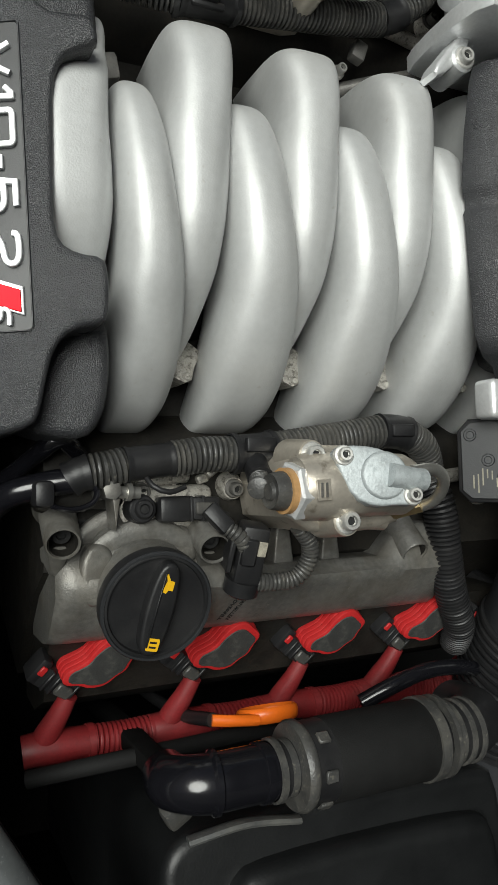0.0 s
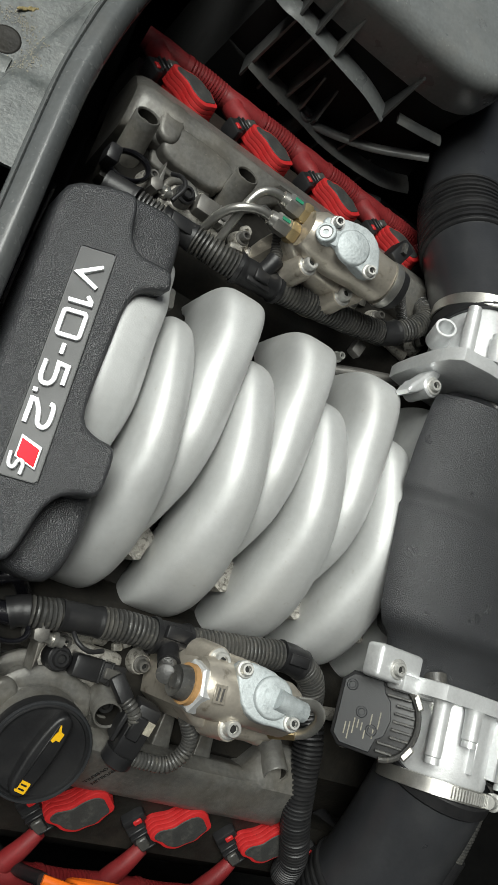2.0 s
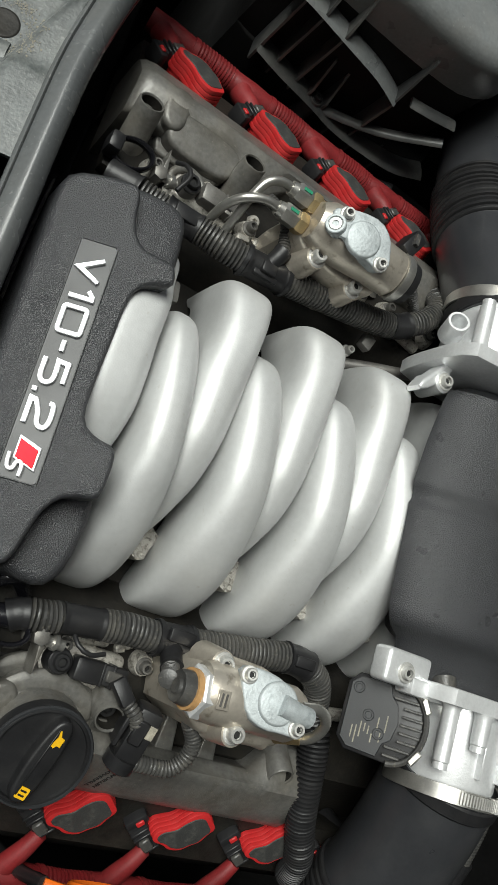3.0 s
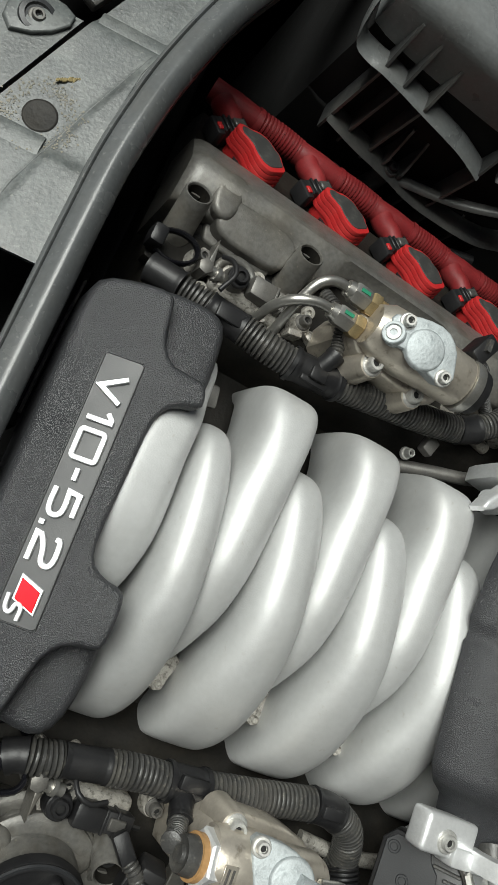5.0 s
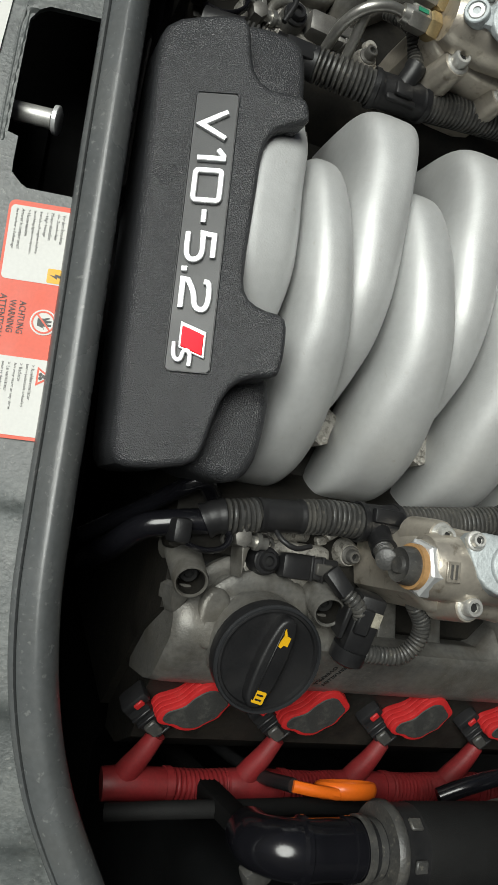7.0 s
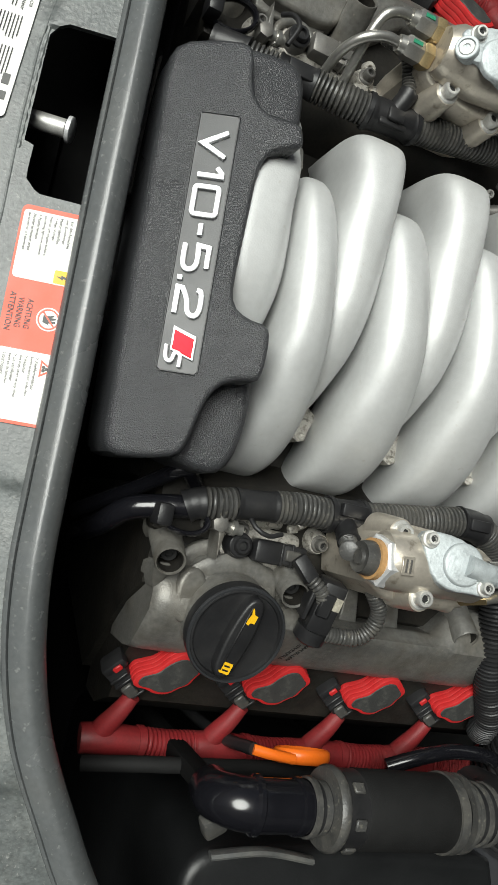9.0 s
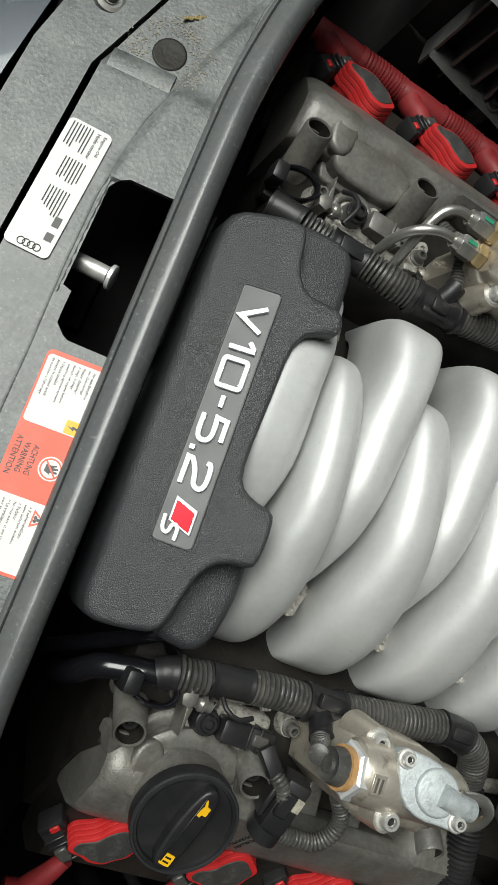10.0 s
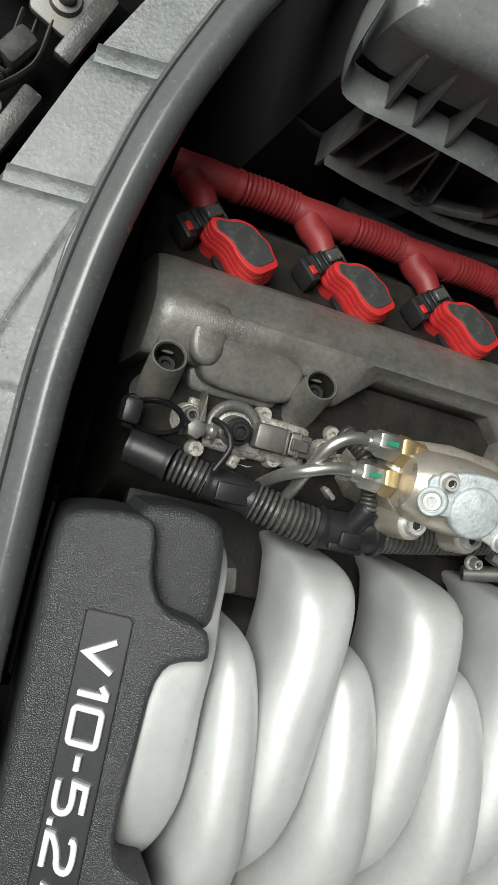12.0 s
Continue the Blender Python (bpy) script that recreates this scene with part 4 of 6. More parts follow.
# ---------------------------------------------------------------- valve covers
def valve_cover(m, name_label, front, back):
    e = thing("valve_cover", at(m, 0.05, 0.25, 0.0), name_label, "valve cover", "valve covers")
    bm = bmesh.new()
    xs = [front, front + 0.004, front + 0.012, -0.022, -0.014, -0.006, 0.004, 0.10, 0.112, 0.12, (0.12 + back) / 2, back - 0.008, back]
    rings = []
    for x in xs:
        t = min(1.0, max(0.0, (x + 0.022) / 0.026))
        if x > 0.10:
            t = max(0.0, 1 - (x - 0.10) / 0.02)
        q = 0.2195 + 0.0235 * t
        edge = 0.008 * max(0.0, 1 - min(x - front, back - x) / 0.010) ** 2
        sec = [(q - 0.004, -0.06), (q, 0.002), (q + 0.001, 0.0125), (q + 0.002, 0.0155), (q + 0.0045, 0.0175), (min(q + 0.0125, 0.2515), 0.0215), (min(max(q + 0.02, 0.244), 0.2530), 0.0262), (0.2555, 0.0260), (0.262, 0.0205), (0.275, 0.009), (0.284, 0.0), (0.2885, -0.007), (0.291, -0.02), (0.291, -0.06)]
        rings.append([bm.verts.new(m @ Vector((x, y, z - edge))) for y, z in sec])
    n = len(rings[0])
    for a, b in zip(rings, rings[1:]):
        for k in range(n - 1):
            bm.faces.new((a[k], a[k + 1], b[k + 1], b[k]))
    bm.faces.new(rings[0]), bm.faces.new(rings[-1][::-1])
    part("cover_shell", bm, M_mag, e)
    bm = bmesh.new()
    sec = [(0.28, -0.05), (0.286, -0.017), (0.30, -0.028), (0.335, -0.046), (0.35, -0.085), (0.348, -0.12), (0.28, -0.12)]
    rings = [[bm.verts.new(m @ Vector((x, y, z))) for y, z in sec] for x in (front + 0.003, 0.332)]
    for k in range(len(sec)):
        bm.faces.new((rings[0][k], rings[0][(k + 1) % len(sec)], rings[1][(k + 1) % len(sec)], rings[1][k]))
    bm.faces.new(rings[0]), bm.faces.new(rings[1][::-1])
    # dark colour of the ledge includes the shade below the coils
    part("coil_ledge", bm, M_grimeshade, e, "ledge that carries the coils, coloured dark for its shade")
    for mouth, foot in (((-0.1455, 0.2195, 0.0415), (-0.1405, 0.198, -0.006)), ((-0.0470, 0.2285, 0.0425), (-0.0425, 0.207, -0.004)), ((0.125, 0.243, 0.030), (0.125, 0.215, 0.0))):
        a, b = at(m, *mouth), at(m, *foot)
        L = (b - a).length
        tb = part("bolt_tube", lathe([(0.018, 0.0), (0.018, 0.0084), (0.001, 0.0091), (0, 0.0096), (0, 0.0105), (0.0015, 0.0112), (L - 0.006, 0.0122), (L, 0.0155)], a, b, 28), M_mag, e, "hollow grey bolt tube")
        web = smooth_outline([(mouth[0] - 0.007, mouth[1] + 0.002), (mouth[0] + 0.007, mouth[1] + 0.002), (mouth[0] + 0.005, mouth[1] + 0.014), (mouth[0], mouth[1] + 0.024), (mouth[0] - 0.005, mouth[1] + 0.014)], 1)
        part("tube_web", slab(web, lambda x, y: mouth[2] - 0.0085 - 0.75 * (y - mouth[1]), 0.03, 0.0012, 2, m=m), M_mag, tb)
        # dark liner: the shade inside the tube is put into its colour
        part("bore", lathe([(0.0012, 0.0089), (0.0012, 0.0086), (0.0165, 0.0080), (0.0165, 0.0082)], a, b, 24), M_grimeshade, tb, "bore liner, coloured dark for the shade inside the tube")
        part("deep_bolt", lathe([(0.0135, 0.0), (0.0135, 0.0028), (0.0112, 0.0032), (0.0112, 0.0056), (0.0128, 0.0064), (0.0172, 0.0078)], a, b, 16), M_socket, tb, "dark bolt deep in the tube")
    hump = smooth_outline([(-0.132, 0.262), (-0.133, 0.236), (-0.129, 0.224), (-0.120, 0.2205), (-0.112, 0.224), (-0.108, 0.236), (-0.106, 0.262)], 3)
    part("hump", slab(hump, lambda x, y: 0.0270 - 0.06 * max(0.0, y - 0.232), 0.045, 0.0050, 6, m=m), M_mag, e)
    step = smooth_outline([(-0.124, 0.244), (-0.122, 0.219), (-0.114, 0.2115), (-0.090, 0.2100), (-0.064, 0.2110), (-0.054, 0.216), (-0.052, 0.244)], 2)
    part("wall_step", slab(step, lambda x, y: 0.0195 + 0.30 * min(0.022, y - 0.21), 0.035, 0.0035, 4, m=m), M_mag, e)
    foot = smooth_outline([(-0.126, 0.232), (-0.124, 0.2085), (-0.118, 0.2055), (-0.072, 0.2065), (-0.060, 0.209), (-0.058, 0.234)], 1)
    part("hump_foot", slab(foot, lambda x, y: 0.0085 + 0.05 * (x + 0.1), 0.03, 0.003, 4, m=m), M_mag, e)
    part("joint_line", tube([at(m, front + 0.006, 0.2085, 0.003), at(m, -0.10, 0.2078, 0.004), at(m, -0.02, 0.2078, 0.004)], 0.0022, 8), M_socket, e, "dark gasket line")
    rnd = random.Random(3 if front < -0.15 and m is FAR else 8)
    for k in range(22):
        x, y = -0.128 + 0.0115 * k * 0.55 + rnd.uniform(-0.004, 0.004), rnd.uniform(0.164, 0.203)
        h = 0.006 + 0.012 * rnd.random()
        if k < 2:
            continue
        if k % 3 == 0:
            part("cast_lug", lathe([(-0.03, 0.009), (h - 0.004, 0.0062), (h, 0.005), (h, 0.0022), (h - 0.003, 0.002), (h - 0.003, 0.0)], at(m, x, y, -0.002), at(m, x, y, 1), 14), M_cast, e)
        else:
            part("cast_lug", box((rnd.uniform(0.006, 0.018), rnd.uniform(0.005, 0.012), 0.02 + h), m @ pose(x, y, -0.02, rnd.uniform(-14, 14), rnd.uniform(-12, 12), rnd.uniform(-40, 40)), 0.0018, 2, taper=0.8), M_cast, e)
        lip = smooth_outline([(-0.135, 0.172), (-0.125, 0.166), (-0.05, 0.166), (-0.045, 0.176), (-0.02, 0.178), (0.0, 0.172), (0.02, 0.178), (0.02, 0.207), (-0.135, 0.207)], 1)
    part("ledge_plate", slab(lip, lambda x, y: 0.004 + 0.004 * math.sin(60 * x) * math.cos(70 * y), 0.02, 0.003, 3, m=m), M_cast, e, "stained cast ledge of the head")
    # bearing-cap bosses along the inner ledge
    for x in (-0.118, -0.088, -0.02, 0.115, 0.15, 0.21):
        b = bolt(at(m, x, 0.189 if x < 0 else 0.2, 0.015), (m.to_3x3() @ Vector((0, 0.15, 1))), 0.0048, 0.007, e, "ledge_bolt", M_oldsteel)
        part("ledge_boss", lathe([(-0.016, 0.012), (-0.004, 0.0095), (0.0, 0.0078), (0.0005, 0.0)], at(m, x, 0.189 if x < 0 else 0.2, 0.014), at(m, x, 0.193 if x < 0 else 0.204, 0.04), 18), M_cast, e)
    for x0, x1, y in ((-0.105, -0.055, 0.178), (0.11, 0.2, 0.182)):
        part("ledge_rail", tube([at(m, x0, y, 0.008), at(m, (x0 + x1) / 2, y + 0.003, 0.012), at(m, x1, y, 0.008)], 0.006, 10), M_cast, e, "cast rail on the ledge")
    return e


vc_far = valve_cover(FAR, "dull grey magnesium valve cover with hollow bolt tubes, dusty", -0.158, 0.335)
vc_near = valve_cover(NEAR, "dull grey magnesium valve cover carrying the oil filler cap", -0.146, 0.172)

# cast arches round the filler neck, and a rib running out from the first bolt tube
for r, z, w in ((0.0425, 0.022, 0.0048), (0.054, 0.013, 0.0056)):
    arc = [Vector((-0.0515 + r * math.cos(radians(a)), -0.2565 + r * math.sin(radians(a)), z - 0.004 * abs(a - 90) / 70)) for a in range(18, 163, 6)]
    part("arch", sweep(bmesh.new(), arc, lambda s, t: (w, 0.007), 12, side=(0, 0, 1), shape=3), M_mag, vc_near, "cast arch round the filler neck")

# notched buttresses behind the pumps
for m, vc in ((NEAR, vc_near),):
    for x in (0.02, 0.06):
        part("buttress", slab([(x - 0.004, 0.205), (x + 0.004, 0.205), (x + 0.009, 0.25), (x - 0.009, 0.25)], 0.012, 0.03, 0.002, m=m), M_mag, vc)

for s, dy in (("DO NOT OVERFILL", 0.0), ("NICHT UEBERFUELLEN", 0.0055)):
    g = glyph(s, 0.046, 0.0030, 0.0003, Matrix.Translation((0.016 + dy * 1.2, -0.2665, 0.0172)) @ Euler((radians(42), 0, 0)).to_matrix().to_4x4() @ Euler((0, 0, radians(-112))).to_matrix().to_4x4())
    part("cast_lettering", g, M_socket, vc_near, "small dark warning lettering")


def oil_cap():
    e = thing("oil_filler_cap", (-0.0455, -0.2565, 0.03), "round black oil filler cap with yellow symbols", "oil cap")
    c, n = Vector((-0.0455, -0.2565, 0.0285)), Vector((-0.02, -0.25, 0.97)).normalized()
    part("neck", lathe([(-0.03, 0.036), (0.002, 0.034), (0.006, 0.033), (0.006, 0.0)], c, c + n, 40), M_mag, e, "grey filler neck")
    part("cap_body", lathe([(0.006, 0.0), (0.006, 0.0345), (0.008, 0.0365), (0.016, 0.0365), (0.0185, 0.0355), (0.0195, 0.034), (0.0195, 0.0325), (0.0172, 0.0318), (0.0172, 0.0)], c, c + n, 56), M_black, e)
    part("cap_rim", lathe([(0.0172, 0.0362), (0.0192, 0.0370), (0.0205, 0.0362), (0.0205, 0.0348), (0.0185, 0.0342)], c, c + n, 56), M_plate, e, "raised rim of the cap")
    u = Vector((0.21, 0.97, 0.0))
    u = (u - n * u.dot(n)).normalized()
    v = n.cross(u)
    P = Matrix((u, v, n)).transposed().to_4x4()
    P.translation = c
    bar = smooth_outline([(-0.031, -0.006), (-0.012, -0.0095), (0.012, -0.0095), (0.031, -0.006), (0.031, 0.006), (0.012, 0.0095), (-0.012, 0.0095), (-0.031, 0.006)], 2)
    part("grip_bar", slab(bar, 0.0262, 0.01, 0.0025, 3, m=P), M_black, e)
    part("ridge", box((0.05, 0.0012, 0.0015), P @ Matrix.Translation((0.0, 0.003, 0.0258)), 0.0004, 1), M_black, e)
    # oil can symbol
    can = [(0.014, -0.003), (0.020, -0.003), (0.0205, 0.0), (0.0245, 0.0025), (0.0238, 0.0035), (0.0200, 0.002), (0.0155, 0.003), (0.0125, 0.0035), (0.0118, 0.001), (0.014, 0.0)]
    part("can_symbol", slab(can, 0.0267, 0.0006, m=P @ Matrix.Translation((0, -0.001, 0))), M_yellow, e, "yellow oil can symbol")
    bk = part("book_symbol", slab(rounded(0.0085, 0.0082, 0.001, cx=-0.0225, cy=-0.0008), 0.0267, 0.0006, m=P), M_yellow, e, "yellow handbook symbol")
    for dx in (-0.0016, 0.0016):
        part("page_line", box((0.0012, 0.0046, 0.0003), P @ Matrix.Translation((-0.0225 + dx, -0.0008, 0.0267))), M_black, bk)
    e.matrix_basis = Matrix.Translation((-0.0515, -0.2565, 0.03)) @ Matrix.Diagonal((0.98, 0.98, 0.98, 1))
    return e


oil_cap()


# ---------------------------------------------------------------- ignition coils
def ignition_coil():
    """Built flat about its own base: x along the engine, y outwards, z along the coil."""
    e = thing("ignition_coil", Matrix.Identity(4), "red ignition coil with a dusty black top and black plug", "ignition coil", "ignition coils")
    base = [(-0.0300, 0.0115), (-0.0270, 0.0035), (-0.0190, 0.0005), (-0.0110, -0.0035), (-0.0050, -0.0125), (0.0050, -0.0205), (0.0150, -0.0215), (0.0225, -0.0150), (0.0305, -0.0080),
            (0.0245, 0.0000), (0.0215, 0.0080), (0.0130, 0.0125), (0.0050, 0.0195), (-0.0080, 0.0200), (-0.0160, 0.0160), (-0.0250, 0.0155)]
    shape = smooth_outline([(x * 0.87 + 0.002, y * 0.95) for x, y in base], 2)
    part("housing", slab([(x * 0.93, y * 0.93) for x, y in shape], 0.022, 0.026, 0.001, 1), M_coilred, e, local=True)
    for k in range(4):
        part("housing_rib", slab([(x * (1 + 0.02 * k), y * (1 + 0.02 * k)) for x, y in shape], 0.0240 - 0.0046 * k, 0.0041, 0.0009, 2), M_coilred, e, local=True)
    part("top_pad", slab([(x * 0.86 + 0.0006, y * 0.81 + 0.0012) for x, y in shape], 0.0246, 0.003, 0.0005, 1), M_pad, e, "dusty black top", local=True)
    part("stem", lathe([(-0.03, 0.011), (0.003, 0.013), (0.003, 0)], (0, 0, 0), (0, 0, 1), 18), M_black, e, local=True)
    turn = 38
    P = pose(-0.0245, 0.0195, -0.004, 0, 0, turn)
    pl = part("plug", box((0.033, 0.016, 0.019), P, 0.002), M_black, e, "black connector plug", local=True)
    part("plug_end", box((0.009, 0.020, 0.017), P @ pose(-0.017, -0.002, 0.002), 0.0025), M_black, pl, local=True)
    part("lock_tab", box((0.0045, 0.007, 0.003), P @ pose(-0.0165, -0.004, 0.0175), 0.0006, 1), M_coilred, pl, "red locking tab", local=True)
    part("clip", box((0.012, 0.009, 0.004), P @ pose(0.006, 0.001, 0.0185), 0.001, 1), M_rubber, pl, local=True)
    for dx in (-0.009, -0.003, 0.013):
        part("plug_rail", box((0.0022, 0.0155, 0.004), P @ pose(dx, 0, 0.0175), 0.0006, 1), M_black, pl, local=True)
    return e


def bank_pose(x):
    """Seat of a coil on the upper bank, leaning outwards."""
    n, u = Vector((0, 0.42, 0.9075)), Vector((1, 0, 0))
    m = Matrix((u, n.cross(u), n)).transposed().to_4x4()
    m.translation = Vector((x, 0.3100, -0.0020)) - n * 0.0245
    return m


coil = ignition_coil()
coil.matrix_basis = bank_pose(-0.108)
for k in range(1, 5):
    copy_thing(coil, bank_pose(-0.108 + 0.0925 * k))
flip = Matrix.Diagonal((1, -1, 1, 1))
for k in range(5):
    copy_thing(coil, flip @ pose(0, -0.004, -0.008) @ bank_pose(-0.0755 + 0.0935 * k))


def coil_loom(m, label):
    e = thing("coil_harness", at(m, 0.05, 0.35, -0.04), label, "wiring loom", "coil harnesses")
    y, z = (0.3615, -0.050) if m is FAR else (0.3690, -0.052)
    for k in range(5):
        xc = -0.144 + 0.0925 * k
        a, b = xc - 0.013, xc + 0.034
        part("loom_sleeve", tube([at(m, a, y, z), at(m, xc, y - 0.001, z + 0.001), at(m, b, y, z)], lambda s, t: 0.0125 - 0.001 * abs(2 * s / t - 1), 16), M_loom, e)
        seat = 0.328 if m is FAR else 0.331
        part("loom_branch", tube([at(m, xc, y - 0.002, z), at(m, xc + 0.004, y - 0.013, z + 0.006), at(m, xc + 0.010, seat + 0.012, z + 0.013), at(m, xc + 0.016, seat - 0.002, z + 0.019)], lambda s, t: (0.0122 if m is FAR else 0.0098) - 0.0036 * s / t, 16), M_loom, e)
        part("loom_collar", lathe([(0, 0.0095), (0, 0.0128), (0.005, 0.0128), (0.005, 0.0095)], at(m, b - 0.002, y, z), at(m, b + 1, y, z), 18), M_loom, e)
        part("loom_bellows", tube([at(m, b - 0.002, y, z), at(m, (b + xc + 0.082) / 2, y + 0.001, z), at(m, xc + 0.082, y, z)], ribbed(0.0122, 0.0036, 0.0032), 16, 0.0006), M_loom, e, "ribbed red sleeve")
    part("loom_end", tube([at(m, 0.275, y, z), at(m, 0.30, y - 0.003, z + 0.004), at(m, 0.325, y - 0.006, z + 0.008)], lambda s, t: 0.012 + 0.005 * s / t, 18), M_loom, e)
    return e


coil_loom(FAR, "dull red ribbed wiring loom along the ignition coils")
coil_loom(NEAR, "dull red ribbed wiring loom beside the orange dipstick handle")

# ---------------------------------------------------------------- fuel pumps
def fuel_pump(o, near):
    """High-pressure pump: bronze body along x, zinc lid on top. o: its middle at the foot."""
    O = Vector(o)
    V = lambda *p: O + Vector(p)
    e = thing("fuel_pump", o, ("champagne coloured fuel pump with a zinc lid and large hex nut" if near else "champagne coloured fuel pump with a zinc lid and brass pipe nuts"), "fuel pump", "fuel pumps")
    if near:
        bm = lathe([(0, 0), (0, 0.019), (0.006, 0.0215), (0.03, 0.0222), (0.045, 0.0205), (0.078, 0.0205), (0.085, 0.017), (0.085, 0)], V(-0.030, 0.002, 0.024), V(0.065, 0.002, 0.028), 32)
        part("pump_body", bm, M_bronze, e)
        foot = slab(smooth_outline([(-0.03, -0.026), (0.03, -0.03), (0.062, -0.022), (0.062, 0.01), (0.04, 0.028), (-0.02, 0.03), (-0.036, 0.01)], 1), 0.018, 0.07, 0.006, 3, m=Matrix.Translation(O))
        part("pump_foot", foot, M_bronze, e)
        bosses = ((-0.017, 0.022, 0.024), (0.001, -0.020, 0.034))
        lid = [(-0.014, 0.026), (0.004, 0.027), (0.020, 0.024), (0.034, 0.014), (0.043, -0.004), (0.039, -0.012), (0.028, -0.011), (0.012, -0.012), (-0.002, -0.006), (-0.010, 0.010)]
        disc, lb = (0.0185, 0.0075), ((-0.007, 0.0205), (0.0365, -0.0055))
    else:
        bm = lathe([(0, 0), (0, 0.016), (0.01, 0.0215), (0.035, 0.0235), (0.06, 0.0215), (0.085, 0.0205), (0.088, 0.019), (0.088, 0)], V(-0.04, 0.004, 0.026), V(0.05, 0.0, 0.032), 32)
        part("pump_body", bm, M_bronze, e)
        foot = slab(smooth_outline([(-0.045, -0.012), (-0.005, -0.022), (0.04, -0.022), (0.05, -0.006), (0.045, 0.03), (-0.02, 0.034), (-0.045, 0.02)], 1), 0.018, 0.07, 0.006, 3, m=Matrix.Translation(O))
        part("pump_foot", foot, M_bronze, e)
        bosses = ((-0.023, -0.020, 0.020), (0.024, -0.021, 0.012))
        lid = [(-0.034, 0.0), (-0.036, 0.010), (-0.026, 0.014), (-0.012, 0.018), (0.006, 0.018), (0.018, 0.008), (0.022, -0.006), (0.024, -0.016), (0.014, -0.022), (0.004, -0.018), (-0.012, -0.014), (-0.024, -0.008)]
        disc, lb = (-0.005, -0.004), ((-0.024, 0.0095), (0.0155, -0.0165))
    for p in bosses:
        part("bolt_boss", lathe([(-0.03, 0.0125), (-0.004, 0.0105), (0, 0.0098), (0, 0.0)], V(*p), V(p[0], p[1], p[2] + 1), 24), M_bronze, e)
        bolt(V(*p), (-0.1, 0, 1), 0.0062, 0.0085, e, "pump_bolt")
    tilt = Matrix.Translation(V(disc[0], disc[1], 0.048)) @ Euler((radians(-6 if near else 8), radians(-14), 0)).to_matrix().to_4x4() @ Matrix.Translation((-disc[0], -disc[1], 0))
    l = part("lid", slab(smooth_outline(lid, 1), 0.0055, 0.012, 0.0018, 3, m=tilt), M_zinc, e, "mottled zinc lid")
    c = tilt @ Vector((disc[0], disc[1], 0.0))
    nrm = tilt.to_3x3() @ Vector((0, 0, 1))
    part("lid_dome", lathe([(0.004, 0.0155), (0.0066, 0.0150), (0.0076, 0.0142), (0.0080, 0.0132), (0.0080, 0.0)], c, c + nrm, 32), M_zinc, l)
    if near:
        part("lid_bar", tube([c + nrm * 0.009 + Vector((0.002, 0, 0)), c + nrm * 0.009 + Vector((0.018, -0.003, 0.0)), c + nrm * 0.008 + Vector((0.028, -0.004, 0.0))], 0.0075, 14), M_zinc, l)
    else:
        pc, pd = tilt @ Vector((-0.029, -0.003, 0.003)), tilt.to_3x3() @ Vector((-0.45, 0, 0.89))
        lp = part("lid_plug", lathe([(-0.008, 0.0088), (0.0055, 0.0085), (0.0062, 0.0078), (0.0062, 0.0062), (0.0048, 0.0060), (0.0048, 0.0)], pc, pc + pd, 28), M_zinc, l)
        part("plug_screw", lathe([(0.0048, 0.0056), (0.0058, 0.0050), (0.0058, 0.0028), (0.0042, 0.0025), (0.0042, 0.0)], pc, pc + pd, 20), M_bolt, lp)
        part("lid_web", box((0.022, 0.013, 0.006), tilt @ pose(-0.019, -0.004, 0.001), 0.003), M_zinc, l)
    for p in lb:
        bolt(tilt @ Vector((p[0], p[1], 0.0055)), nrm, 0.0045, 0.006, l, "lid_bolt")
    mark = part("cast_mark", box((0.010, 0.013, 0.001), Matrix.Translation(V(-0.022 if near else 0.032, 0.0, 0.0455)) @ Euler((0, 0, 0.05)).to_matrix().to_4x4(), 0.0004, 1), M_bronze, e, "raised cast square")
    for dx in (-0.002, 0.0015):
        part("mark_bar", box((0.0016, 0.009, 0.0006), Matrix.Translation(V((-0.022 if near else 0.032) + dx, 0, 0.0466))), M_oldsteel, mark)
    if near:
        a, d = V(-0.0265, 0.0, 0.0255), V(-1, 0.0, 0.1)
        part("hex_nut", lathe([(0, 0.0), (0.0, 0.0165), (0.0015, 0.0185), (0.0085, 0.0185), (0.010, 0.0165), (0.010, 0.0)], a, d, 6), M_alu, e, "large bright hex nut")
        part("gasket", lathe([(0.010, 0.0), (0.010, 0.0145), (0.0145, 0.0145), (0.0145, 0)], a, d, 28), M_tan, e, "tan gasket ring")
        s = part("sensor_head", lathe([(0.0145, 0.0), (0.0145, 0.0125), (0.020, 0.0118), (0.0235, 0.0108), (0.0222, 0.0088), (0.0222, 0.0058), (0.0245, 0.005), (0.0245, 0)], a, d, 28), M_rubber, e, "dusty sensor head")
        part("side_port", lathe([(0, 0.008), (0.016, 0.008), (0.018, 0.006), (0.018, 0)], V(0.03, -0.02, 0.01), V(0.06, -0.023, 0.008), 16), M_bronze, e)
    else:
        part("end_ring", lathe([(0, 0.0), (0, 0.021), (0.004, 0.0215), (0.008, 0.0205), (0.008, 0.0)], V(0.048, 0.0, 0.032), V(1, 0, 0.1), 28), M_steel, e, "bright steel end ring")
        part("solenoid", lathe([(0.008, 0.0195), (0.016, 0.018), (0.016, 0)], V(0.048, 0.0, 0.032), V(1, 0, 0.1), 24), M_black, e)
        pc = part("solenoid_plug", box((0.014, 0.026, 0.02), Matrix.Translation(V(0.052, 0.030, 0.025)) @ Euler((0, 0, -0.5)).to_matrix().to_4x4(), 0.002), M_black, e, "black solenoid plug")
